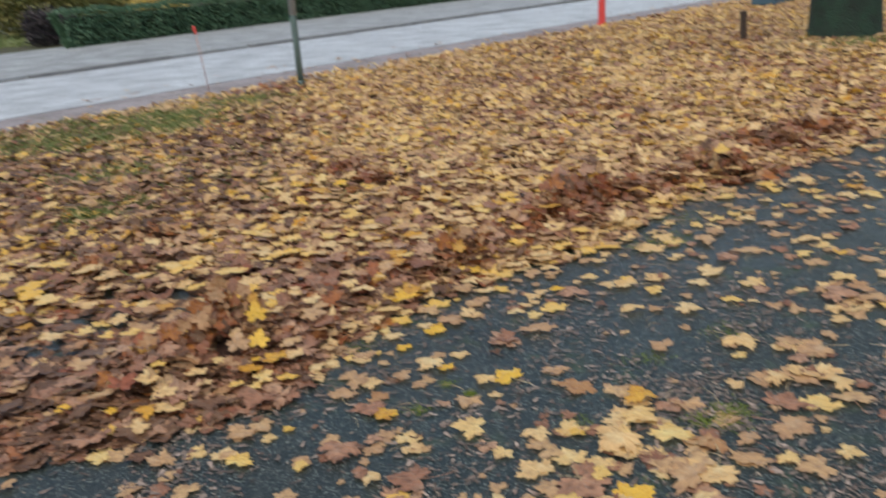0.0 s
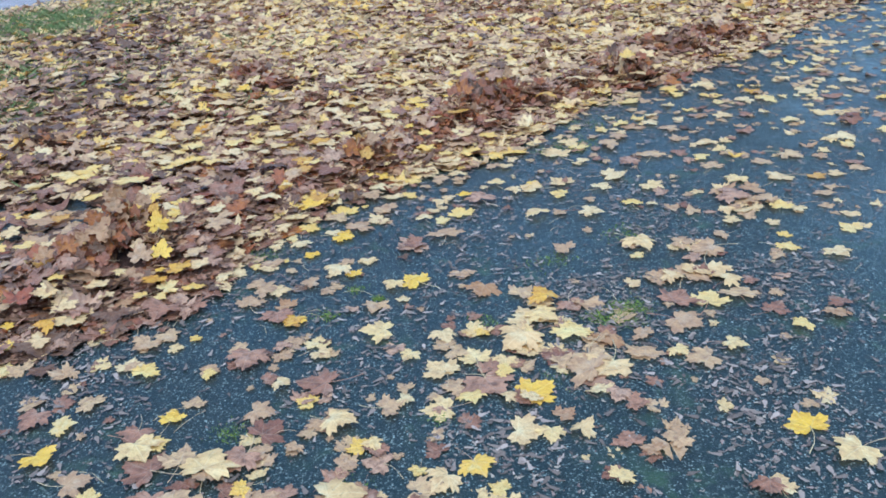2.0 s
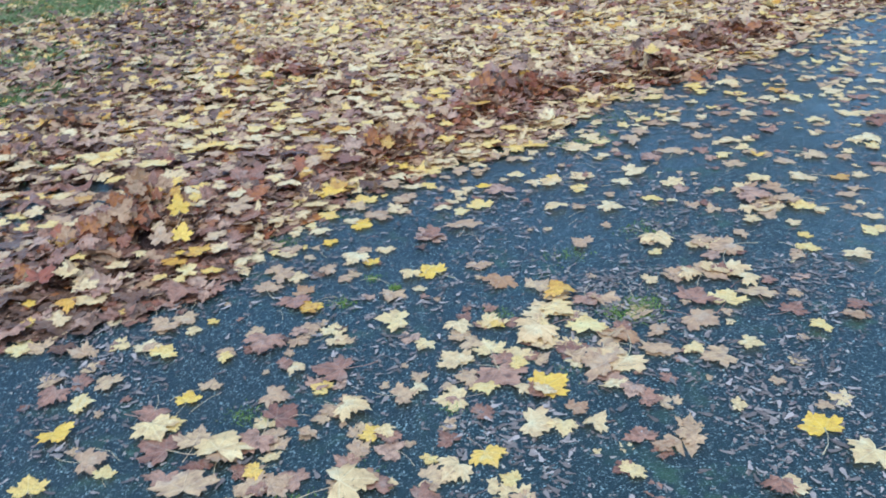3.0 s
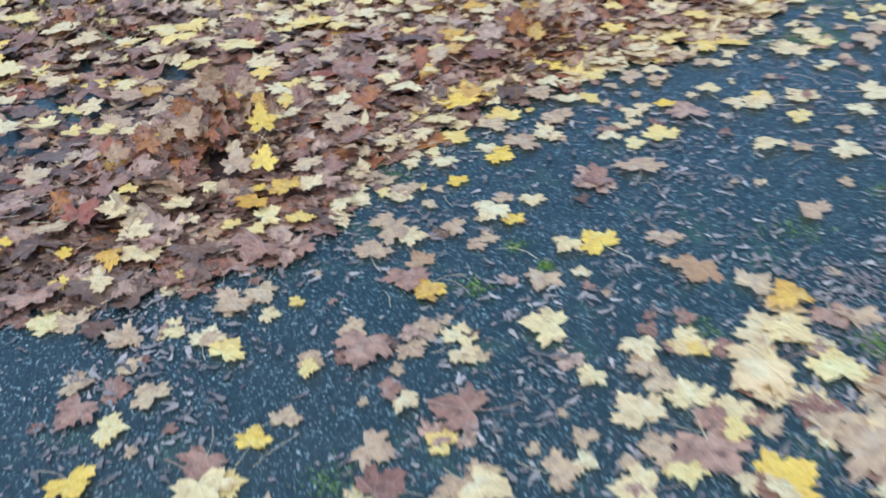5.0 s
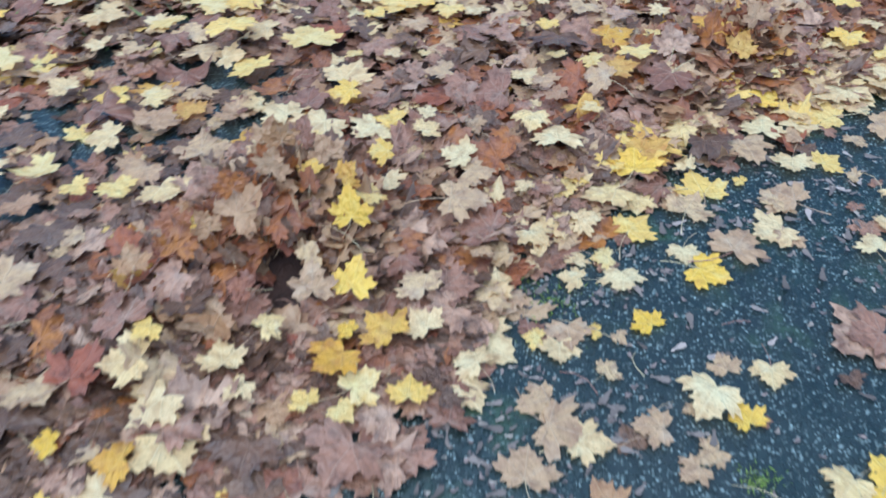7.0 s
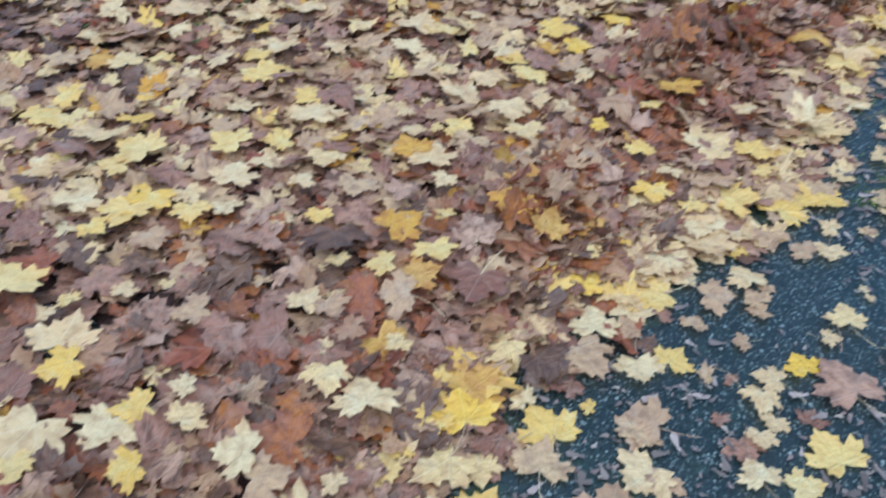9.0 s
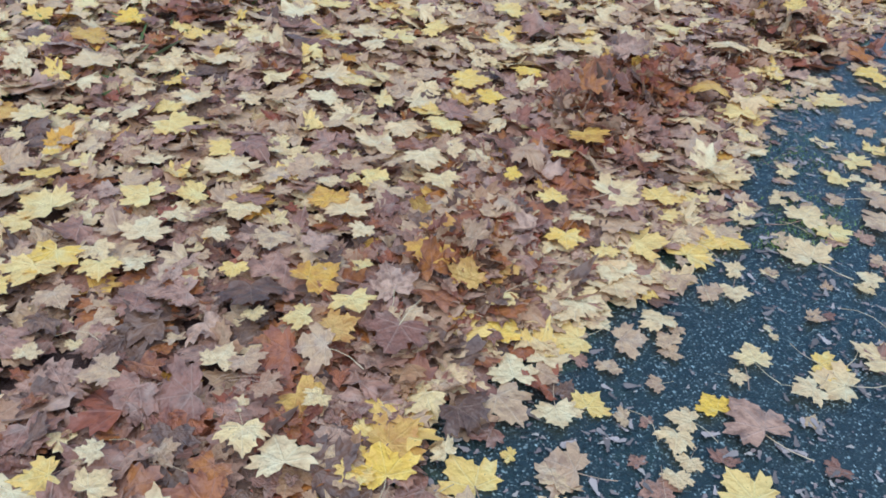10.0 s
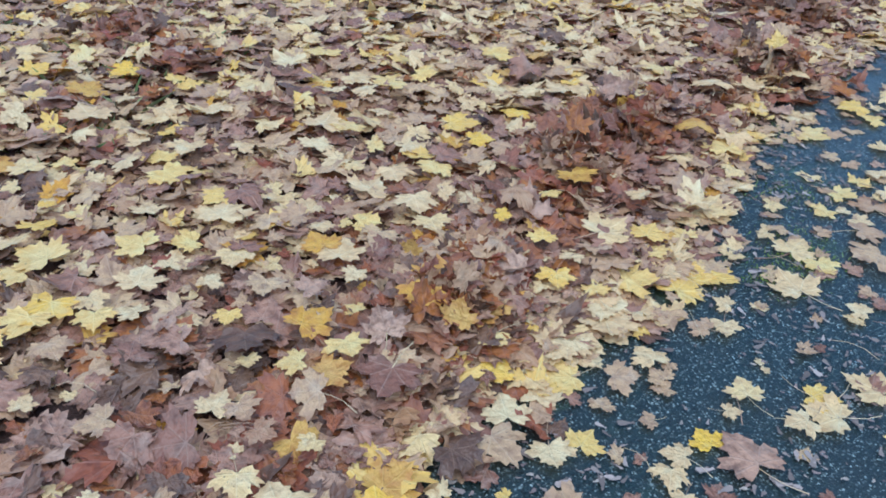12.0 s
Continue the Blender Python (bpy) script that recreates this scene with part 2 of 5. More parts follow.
# ---- plan ----
# The edge of the swept leaves on the asphalt, and the heaps along it.
EDGE_X = np.array([-9.0, -3.0, -1.6, -1.2, -0.9, -0.72, -0.60, -0.54, -0.38, -0.24, -0.14, 0.0, 0.22, 0.50, 0.68, 0.86, 1.25, 1.50, 1.92, 2.47, 3.62, 6.0, 16.0])
EDGE_Y = np.array([0.7, 1.95, 2.20, 2.32, 2.45, 2.53, 2.68, 3.00, 3.16, 3.38, 3.56, 3.66, 3.74, 3.88, 4.03, 4.22, 4.68, 4.98, 5.20, 5.52, 6.60, 8.7, 18.5])
HEAPS = [(-1.00, 3.06, 0.18, 0.17), (-1.17, 2.84, 0.065, 0.19), (-0.22, 3.72, 0.045, 0.17), (-0.03, 3.90, 0.09, 0.14),
         (0.27, 4.28, 0.055, 0.18), (0.50, 4.50, 0.115, 0.17), (0.74, 4.72, 0.145, 0.16), (1.00, 4.84, 0.06, 0.15), (0.10, 4.08, 0.05, 0.14), (-0.45, 3.52, 0.035, 0.18), (-0.75, 3.36, 0.03, 0.2), (1.35, 5.08, 0.05, 0.15), (1.63, 5.24, 0.13, 0.18),
         (2.20, 5.88, 0.11, 0.20), (2.70, 6.28, 0.09, 0.20), (-0.77, 3.57, 0.018, 0.18), (-1.80, 4.46, 0.06, 0.16),
         (-1.90, 4.10, 0.045, 0.18), (-0.85, 5.88, 0.06, 0.17), (-0.38, 5.06, 0.04, 0.14), (-0.66, 5.61, 0.05, 0.15),
         (-1.07, 5.10, 0.045, 0.17), (1.56, 3.12, 0.012, 0.16)]


def inside(x, y):
    """Metres from the edge of the swept leaves, positive on the verge."""
    return (y - np.interp(x, EDGE_X, EDGE_Y)) * 0.8


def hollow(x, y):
    """1 in the hollow under the crest of the first heap; its shade is put into leaf colours."""
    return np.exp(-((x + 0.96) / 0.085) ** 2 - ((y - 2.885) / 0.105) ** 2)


def heaped(x, y):
    """Height of the top of the heaps above the ground."""
    h = np.zeros(np.shape(x))
    for hx, hy, top, r in HEAPS:
        h = np.maximum(h, top * np.exp(-((x - hx) ** 2 + (y - hy) ** 2) / (r * r)))
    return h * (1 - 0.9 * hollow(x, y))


def bare(x, y):
    """1 where the leaf cover is thin: wet asphalt beside the heaps, and lawn showing."""
    spots = ((-1.66, 3.40, 0.50, 0.32, 0.82), (-1.40, 3.60, 0.36, 0.20, 0.82), (-1.85, 3.10, 0.34, 0.22, 0.82), (-1.22, 3.44, 0.16, 0.12, 0.8), (-1.62, 3.95, 0.12, 0.16, 0.7), (-4.1, 8.2, 0.9, 1.0, 0.65), (-2.45, 5.2, 0.3, 0.3, 0.5), (-2.8, 6.4, 0.5, 0.5, 0.3), (-3.1, 8.7, 0.6, 0.5, 0.5),
             (-3.5, 9.3, 1.0, 0.7, 0.48), (-2.7, 10.3, 0.7, 0.45, 0.45), (-5.2, 6.5, 1.2, 1.2, 0.5), (-0.46, 2.96, 0.08, 0.08, 0.4))
    b = np.zeros(np.shape(x))
    for sx, sy, rx, ry, top in spots:
        b = np.maximum(b, top * np.exp(-((x - sx) / rx) ** 2 - ((y - sy) / ry) ** 2))
    return b


def litter_top(x, y):
    """Height of the top of the leaf cover above the ground."""
    s = inside(x, y)
    cover = np.clip(s / 0.25, 0, 1) * (1 - bare(x, y))
    waves = 0.5 + 0.25 * np.sin(3.1 * x + 1.7 * y) + 0.25 * np.sin(2.3 * y - 4.3 * x + 1)
    return heaped(x, y) + cover * (0.010 + 0.020 * waves) + 0.006 * np.exp(-((s - 0.3) / 0.2) ** 2)


# ---- building helpers ----
def link(name, bm, material, parent=None, label="", smooth=False):
    me = bpy.data.meshes.new(name)
    bm.to_mesh(me)
    bm.free()
    me.materials.append(material)
    if smooth:
        me.shade_smooth()
    ob = new(name, me)
    ob.parent = parent
    return tagged(ob, label)


def part(name, bm, material, parent, label="", smooth=False):
    return link(name, bm, material, parent, label, smooth)


def thing(name, place, label, category, group="", kind=""):
    ob = new(name)
    ob.empty_display_size = 0.2
    ob.matrix_basis = place
    return tagged(ob, label, category, group, kind)


def box(w, d, h, z=0.0, bevel=0.01, x=0.0, y=0.0, cuts=2):
    bm = bmesh.new()
    bmesh.ops.create_cube(bm, size=1, matrix=Matrix.LocRotScale((x, y, z + h / 2), None, (w, d, h)))
    if bevel:
        bmesh.ops.bevel(bm, geom=bm.edges[:], offset=bevel, segments=cuts, affect="EDGES", profile=0.6)
    return bm


def tube(points, radii, sides=10, bm=None, rough=0.0):
    """A round tapered limb along points, closed at both ends."""
    bm = bm or bmesh.new()
    rings = []
    last, q = None, None
    for i, (p, r) in enumerate(zip(points, radii)):
        way = (Vector(points[min(i + 1, len(points) - 1)]) - Vector(points[max(i - 1, 0)])).normalized()
        q = way.to_track_quat("Z", "X") if last is None else last.rotation_difference(way) @ q
        last = way
        ring = []
        for k in range(sides):
            w = 2 * math.pi * k / sides
            rr = r * (1 + rough * noise.noise(Vector((math.cos(w) * 1.7, math.sin(w) * 1.7, i * 0.45 + r))))
            ring.append(bm.verts.new(Vector(p) + q @ Vector((rr * math.cos(w), rr * math.sin(w), 0))))
        rings.append(ring)
    for lo, hi in zip(rings, rings[1:]):
        for k in range(sides):
            bm.faces.new((lo[k], lo[(k + 1) % sides], hi[(k + 1) % sides], hi[k]))
    bm.faces.new(rings[0][::-1])
    bm.faces.new(rings[-1])
    return bm


def lathe(profile, sides=20):
    """A solid turned round z from (radius, height) pairs."""
    return tube([(0, 0, h) for _, h in profile], [max(r, 0.0005) for r, _ in profile], sides)


def sheet(name, verts, faces, material, uv=None, index=None, smooth=True):
    """One mesh object from arrays of corners and of triangles or quads."""
    me = bpy.data.meshes.new(name)
    n = faces.shape[1]
    me.vertices.add(len(verts))
    me.vertices.foreach_set("co", np.ascontiguousarray(verts, dtype=np.float32).ravel())
    me.loops.add(faces.size)
    me.loops.foreach_set("vertex_index", np.ascontiguousarray(faces, dtype=np.int32).ravel())
    me.polygons.add(len(faces))
    me.polygons.foreach_set("loop_start", np.arange(0, faces.size, n, dtype=np.int32))
    if index is not None:
        me.polygons.foreach_set("material_index", np.ascontiguousarray(index, dtype=np.int32))
    if uv is not None:
        layer = me.uv_layers.new(name="UVMap")
        layer.data.foreach_set("uv", np.ascontiguousarray(uv[faces.ravel()], dtype=np.float32).ravel())
    for m in (material if isinstance(material, list) else [material]):
        me.materials.append(m)
    me.update(calc_edges=True)
    if smooth:
        me.shade_smooth()
    return new(name, me)


# ---- ground ----
ROAD_WAY = Vector((math.cos(radians(47)), math.sin(radians(47)), 0))
ROAD_SIDE = Vector((-math.sin(radians(47)), math.cos(radians(47)), 0))


def beside(along, across, z=0.0):
    """A pose in the road's own lines: metres along it, and across it from the first eye."""
    p = ROAD_WAY * along + ROAD_SIDE * across
    return pose(p.x, p.y, z, 0, 0, 47)


PATH_RIM_X = [-9.0, -4.0, -2.4, -1.4, -0.5, 0.3, 1.2, 2.2, 3.6, 6.0, 16.0]
PATH_RIM_Y = [1.9, 3.3, 4.0, 3.98, 3.92, 4.4, 5.0, 5.6, 6.9, 9.1, 19.0]


def ground():
    steps = np.concatenate([-np.geomspace(900, 6, 18), np.linspace(-5, 12, 35), np.geomspace(13, 900, 18)])
    gx, gy = np.meshgrid(steps, steps)
    near = np.exp(-(gx ** 2 + (gy - 6) ** 2) / 60)
    rise = np.clip((gy - np.interp(gx, PATH_RIM_X, PATH_RIM_Y)) * 1.5, 0, 1)
    gz = -0.05 + rise * near * (0.052 + 0.012 * np.sin(2.1 * gx) * np.sin(1.7 * gy))
    n = len(steps)
    i = np.arange(n * n).reshape(n, n)
    quads = np.stack([i[:-1, :-1], i[:-1, 1:], i[1:, 1:], i[1:, :-1]], -1).reshape(-1, 4)
    ob = sheet("ground", np.stack([gx, gy, gz], -1).reshape(-1, 3), quads, SOIL)
    tagged(ob, "mossy soil and thin lawn under the fallen leaves", "ground", kind="structure")


def path():
    xs = np.concatenate([np.linspace(-9, 4, 66), np.linspace(4.3, 16, 24)])
    rim = np.interp(xs, PATH_RIM_X, PATH_RIM_Y) + 0.05 * np.sin(7 * xs) + 0.03 * np.sin(17 * xs)
    rows = []
    for u in np.linspace(0, 1, 41):
        y = rim + u * (np.minimum(rim - 7.5, -4.0) - rim)
        rows.append(np.stack([xs, y, 0.004 * np.sin(1.9 * xs + 0.6) * np.sin(1.3 * y) * (u > 0)], -1))
    low = rows[0].copy()
    low[:, 2] = -0.06
    grid = np.stack([low] + rows)
    r, c = grid.shape[:2]
    i = np.arange(r * c).reshape(r, c)
    quads = np.stack([i[1:, :-1], i[1:, 1:], i[:-1, 1:], i[:-1, :-1]], -1).reshape(-1, 4)
    ob = sheet("pavement", grid.reshape(-1, 3), quads, ASPHALT)
    tagged(ob, "damp dark asphalt path with pale stone chips", "asphalt path", kind="structure")


def strip(name, near, far, top, material, label, category, start=-60, end=90):
    """A long slab beside the road."""
    bm = box(end - start, far - near, 0.3, -0.3, 0.0, (start + end) / 2, 0)
    ob = link(name, bm, material)
    ob.matrix_basis = beside(0, (near + far) / 2, top)
    tagged(ob, label, category, kind="structure")


def kerb():
    line = thing("kerb", beside(0, 16.98), "low grey concrete kerb along the far side of the road", "kerb", kind="structure")
    high, low = box(0.99, 0.14, 0.225, -0.16, 0.012), box(0.99, 0.14, 0.18, -0.16, 0.012)
    meshes = []
    for bm in (high, low):
        me = bpy.data.meshes.new("kerb_stone")
        bm.to_mesh(me)
        bm.free()
        me.materials.append(KERB)
        meshes.append(me)
    for k in range(-22, 60):
        dropped = k < 6 or k in (9, 10)
        stone = new("kerb_stone", meshes[dropped])
        stone.parent = line
        stone.matrix_basis = pose(k + 0.5, 0, random.uniform(-0.004, 0.004), 0, 0, random.uniform(-0.3, 0.3))


ground()
path()
strip("road", 11.45, 16.9, -0.004, ROAD, "pale damp asphalt road reflecting the overcast sky", "road")
strip("road_shoulder", 9.9, 11.45, -0.012, GRAVEL, "grey-brown gravel shoulder beside the road", "road shoulder")
strip("footway", 17.05, 25.7, 0.05, PAVING, "grey asphalt footway beyond the road", "footway")
kerb()


# ---- leaves ----
HALF = [(0.0, 0.0), (0.10, -0.11), (0.23, -0.17), (0.33, -0.21), (0.38, -0.10), (0.50, -0.10), (0.47, 0.01), (0.43, 0.07), (0.48, 0.10), (0.56, 0.13),
        (0.67, 0.27), (0.54, 0.29), (0.53, 0.43), (0.42, 0.38), (0.33, 0.335), (0.285, 0.43), (0.34, 0.53), (0.21, 0.555), (0.17, 0.67), (0.07, 0.70), (0.0, 0.83)]
COARSE = (0, 3, 5, 7, 10, 14, 16, 20)
HUB = (0.0, 0.05)
MIDDLE = 0.22


def leaf_outline(coarse=False):
    half = [HALF[i] for i in COARSE] if coarse else HALF
    return np.array(half + [(-x, y) for x, y in half[-2:0:-1]])


def leaf_net(level):
    """The flat net of one lobed leaf about 1.28 wide: corners and triangles. level 2: two rings, 1: one, 0: few teeth."""
    rim = leaf_outline(level == 0)
    n = len(rim)
    k = np.arange(n)
    j = (k + 1) % n
    hub = np.array([HUB])
    if level < 2:
        return np.concatenate([hub, rim]), np.stack([np.zeros(n, int), 1 + k, 1 + j], -1)
    ring = hub + (rim - hub) * 0.55
    tris = [np.stack([np.zeros(n, int), 1 + k, 1 + j], -1), np.stack([1 + k, 1 + n + k, 1 + n + j], -1), np.stack([1 + k, 1 + n + j, 1 + j], -1)]
    return np.concatenate([hub, ring, rim]), np.concatenate(tris)


def bent(net, rng, count, curl):
    """Bent copies of a leaf net, count x corners x 3, each about one wide and centred."""
    x = net[None, :, 0] * rng.uniform(0.88, 1.08, (count, 1))
    y = net[None, :, 1] * rng.uniform(0.9, 1.08, (count, 1)) + 0.06 * x * rng.uniform(-1, 1, (count, 1))
    angle = np.arctan2(net[None, :, 0], net[None, :, 1] - 0.05)
    r2 = x ** 2 + (y - 0.15) ** 2
    free = lambda lo, hi: rng.uniform(lo, hi, (count, 1))
    stretch = 1 + free(0, 0.10) * np.sin(angle * 3 + free(0, 6.3)) + free(0, 0.07) * np.sin(angle * 8 + free(0, 6.3))
    stretch = stretch * (1 + rng.normal(0, 0.03, stretch.shape))
    x, y = x * stretch, (y - 0.1) * stretch + 0.1
    z = free(-0.25, 0.55) * r2 + free(-0.22, 0.22) * np.abs(x) + free(0, 0.5) * r2 * np.cos(2 * angle + free(0, 6.3)) + free(0, 0.3) * r2 * np.sin(5 * angle + free(0, 6.3))
    roll = free(-1.6, 1.6) * (free(0, 1) < 0.35)
    tips = np.maximum(np.sqrt(r2) - 0.36, 0) ** 2 * free(-1.6, 1.6) + rng.normal(0, 0.035, z.shape) * r2
    z = (z + tips) * curl + roll * curl * np.maximum(y - 0.3, 0) ** 2
    z = z - z.min(1, keepdims=True)
    return np.stack([x / 1.28, (y - MIDDLE) / 1.28, z / 1.28], -1)


def litter(name, rng, x, y, z, size, kind, tilt, level, curl, label, sunk=0.0, turn=None):
    """Many leaves as one mesh: arrays of places, sizes, kinds and tilts in degrees."""
    net, tris = leaf_net(level)
    n = len(x)
    p = bent(net, rng, n, curl[:, None]) * size[:, None, None]
    p[..., 2] -= p[..., 2].max(1, keepdims=True) * np.reshape(sunk, (-1, 1))
    lean = rng.uniform(0, 2 * np.pi, n)
    turn = rng.uniform(0, 2 * np.pi, n) if turn is None else np.radians(turn)
    c, s = np.cos(turn)[:, None], np.sin(turn)[:, None]
    px, py, pz = p[..., 0] * c - p[..., 1] * s, p[..., 0] * s + p[..., 1] * c, p[..., 2]
    ax, ay = np.cos(lean)[:, None], np.sin(lean)[:, None]
    tc, ts = np.cos(np.radians(tilt))[:, None], np.sin(np.radians(tilt))[:, None]
    along, side = px * ax + py * ay, -px * ay + py * ax
    side, pz = side * tc - pz * ts, side * ts + pz * tc
    px, py = along * ax - side * ay, along * ay + side * ax
    verts = np.stack([px + x[:, None], py + y[:, None], pz + z[:, None]], -1).reshape(-1, 3)
    faces = (tris[None] + (np.arange(n) * len(net))[:, None, None]).reshape(-1, 3)
    ob = sheet(name, verts, faces, [LEAF[k] for k in KINDS], np.tile(net, (n, 1)), np.repeat(kind, len(tris)))
    return tagged(ob, label, "leaf litter", kind="stuff")


LEAF_LOOK = {"gold": "vivid golden-yellow", "yellow": "bright yellow", "cream": "pale cream-yellow", "tan": "tan-brown", "mauve": "dull mauve-brown", "amber": "golden amber",
             "orange": "orange-brown", "brown": "dark brown", "rust": "rust-red"}
STYLES = {}


def leaf_styles():
    """For each colour four bent leaves, and four stalks, shared by all single leaves."""
    rng = np.random.default_rng(11)
    net, tris = leaf_net(2)
    for kind in KINDS:
        for v, p in enumerate(bent(net, rng, 4, np.array([[0.15], [0.28], [0.42], [0.6]]))):
            ob = sheet("leaf_blade", p, tris, LEAF[kind], net)
            STYLES[kind, v] = ob.data
            bpy.data.objects.remove(ob)
    for v in range(4):
        side = (0.25, -0.35, 0.12, -0.1)[v]
        pts = [(0, -0.14, 0.02), (side * 0.2, -0.34, 0.03), (side * 0.6, -0.56, 0.025), (side * 1.3, -0.78, 0.02)]
        ob = link("leaf_stalk", tube(pts, (0.010, 0.0065, 0.006, 0.011), 5), STALK, smooth=True)
        STYLES["stalk", v] = ob.data
        bpy.data.objects.remove(ob)


leaf_styles()
IN_LITTER = []
TAKEN = []


def fallen_leaf(kind, x, y, size, turn, tilt=0):
    """One leaf that can be told apart, on the asphalt, on the swept rim or on a heap."""
    s = float(inside(x, y))
    z = float(litter_top(np.float64(x), np.float64(y)))
    TAKEN.append((x, y))
    if s > 0.45 and tilt < 20:
        IN_LITTER.append((kind, x, y, z, min(size * 1.38, 0.17), turn - 90))
        return
    on = "lying on damp asphalt" if s < 0 else "on the swept rim of brown leaves" if z < 0.06 else "on a heap of brown leaves"
    if tilt > 20:
        on = "standing up on a brown heap"
    v = random.randrange(2, 4) if tilt else random.randrange(4)
    ob = new("maple_leaf", STYLES[kind, v])
    lean = tilt if tilt else random.uniform(-3, 3) if s < 0 else random.uniform(-9, 9)
    z += random.uniform(0.003, 0.009) if s < 0 else 0.006 + 0.046 * min(1.0, 0.12 + s / 0.4) + 0.3 * size * abs(math.sin(radians(lean)))
    grow = min(size * random.uniform(1.28, 1.42), 0.16)
    yaw = random.uniform(-45, 45) if tilt and kind not in ("gold", "yellow") else 0
    ob.matrix_basis = pose(x, y, z, 0, 0, yaw) @ pose(0, 0, 0, lean, 0 if tilt else random.uniform(-4, 4), 0) @ pose(0, 0, 0, 0, 0, turn - 90) @ Matrix.Diagonal((grow, grow, grow, 1))
    tagged(ob, LEAF_LOOK[kind] + " fallen maple leaf " + on, "leaf", "fallen maple leaves")
    if random.random() < 0.55:
        stalk = new("stalk", STYLES["stalk", random.randrange(4)])
        stalk.parent = ob


fallen_leaf("amber", -0.273, 3.431, 0.101, 31)
fallen_leaf("gold", -0.304, 3.373, 0.098, 90)
fallen_leaf("cream", -0.479, 3.386, 0.092, 100)
fallen_leaf("yellow", -0.155, 3.344, 0.097, 110)
fallen_leaf("cream", -0.001, 3.588, 0.096, 85)
fallen_leaf("tan", -0.044, 3.503, 0.108, 288)
fallen_leaf("yellow", 0.023, 3.771, 0.072, 210)
fallen_leaf("gold", 0.012, 3.698, 0.075, 34)
fallen_leaf("cream", 0.181, 3.764, 0.102, 156)
fallen_leaf("yellow", 0.161, 3.670, 0.087, 172)
fallen_leaf("cream", 0.087, 3.629, 0.084, 58)
fallen_leaf("cream", 0.056, 3.466, 0.079, 264)
fallen_leaf("yellow", 0.134, 3.483, 0.073, 41)
fallen_leaf("tan", 0.027, 3.338, 0.093, 141)
fallen_leaf("mauve", -0.095, 3.446, 0.064, 186)
fallen_leaf("yellow", -0.068, 3.385, 0.033, 155)
fallen_leaf("cream", -0.358, 3.278, 0.103, 211)
fallen_leaf("cream", -0.291, 3.273, 0.068, 266)
fallen_leaf("cream", 0.536, 3.549, 0.077, 80)
fallen_leaf("cream", 0.474, 3.499, 0.047, 344)
fallen_leaf("gold", 0.379, 3.434, 0.071, 100)
fallen_leaf("cream", 0.303, 3.409, 0.064, 150)
fallen_leaf("mauve", 0.439, 3.371, 0.102, 102)
fallen_leaf("cream", 0.265, 3.309, 0.047, 233)
fallen_leaf("cream", 0.181, 3.200, 0.061, 100)
fallen_leaf("cream", 0.224, 3.279, 0.052, 251)
fallen_leaf("yellow", 0.340, 3.231, 0.102, 105)
fallen_leaf("yellow", 0.253, 3.171, 0.063, 1)
fallen_leaf("tan", 0.284, 3.643, 0.083, 350)
fallen_leaf("cream", 0.372, 3.686, 0.069, 107)
fallen_leaf("tan", 0.372, 3.629, 0.059, 113)
fallen_leaf("cream", -0.574, 3.662, 0.068, 60)
fallen_leaf("tan", -0.395, 3.637, 0.093, 170)
fallen_leaf("orange", -0.493, 3.543, 0.060, 321)
fallen_leaf("cream", -0.408, 3.503, 0.050, 211)
fallen_leaf("yellow", -0.417, 3.763, 0.070, 170)
fallen_leaf("yellow", -0.305, 3.750, 0.089, 278)
fallen_leaf("amber", -0.344, 3.689, 0.076, 11)
fallen_leaf("yellow", -0.544, 3.956, 0.056, 255)
fallen_leaf("yellow", -0.263, 3.914, 0.050, 135)
fallen_leaf("amber", -0.369, 3.890, 0.098, 33)
fallen_leaf("mauve", -0.233, 3.657, 0.101, 238)
fallen_leaf("tan", -0.151, 3.560, 0.052, 335)
fallen_leaf("cream", -0.261, 4.167, 0.105, 75)
fallen_leaf("cream", -0.241, 4.062, 0.056, 227)
fallen_leaf("amber", -0.305, 4.211, 0.083, 107)
fallen_leaf("cream", -0.290, 4.294, 0.058, 267)
fallen_leaf("tan", -0.453, 4.059, 0.083, 260)
fallen_leaf("cream", -0.579, 4.084, 0.059, 60)
fallen_leaf("cream", -0.739, 4.130, 0.100, 79)
fallen_leaf("cream", -0.838, 4.054, 0.068, 299)
fallen_leaf("yellow", -0.938, 4.046, 0.125, 237)
fallen_leaf("yellow", -0.971, 3.999, 0.097, 246)
fallen_leaf("tan", -0.904, 3.901, 0.084, 295)
fallen_leaf("cream", -0.751, 4.002, 0.067, 154)
fallen_leaf("yellow", -0.828, 3.995, 0.071, 273)
fallen_leaf("yellow", -1.030, 3.954, 0.066, 316)
fallen_leaf("yellow", -1.252, 4.458, 0.101, 37)
fallen_leaf("yellow", -1.163, 4.435, 0.090, 306)
fallen_leaf("yellow", -0.980, 4.270, 0.116, 142)
fallen_leaf("yellow", -1.020, 4.203, 0.072, 173)
fallen_leaf("yellow", -1.003, 4.419, 0.081, 53)
fallen_leaf("tan", -1.266, 4.778, 0.087, 251)
fallen_leaf("cream", -1.081, 4.761, 0.090, 105)
fallen_leaf("yellow", -0.679, 4.630, 0.120, 314)
fallen_leaf("yellow", -0.713, 4.752, 0.078, 99)
fallen_leaf("cream", -1.103, 4.645, 0.049, 202)
fallen_leaf("yellow", -0.755, 4.283, 0.095, 144)
fallen_leaf("yellow", -0.550, 4.487, 0.092, 221)
fallen_leaf("cream", -0.538, 4.401, 0.121, 71)
fallen_leaf("cream", -0.412, 4.464, 0.048, 65)
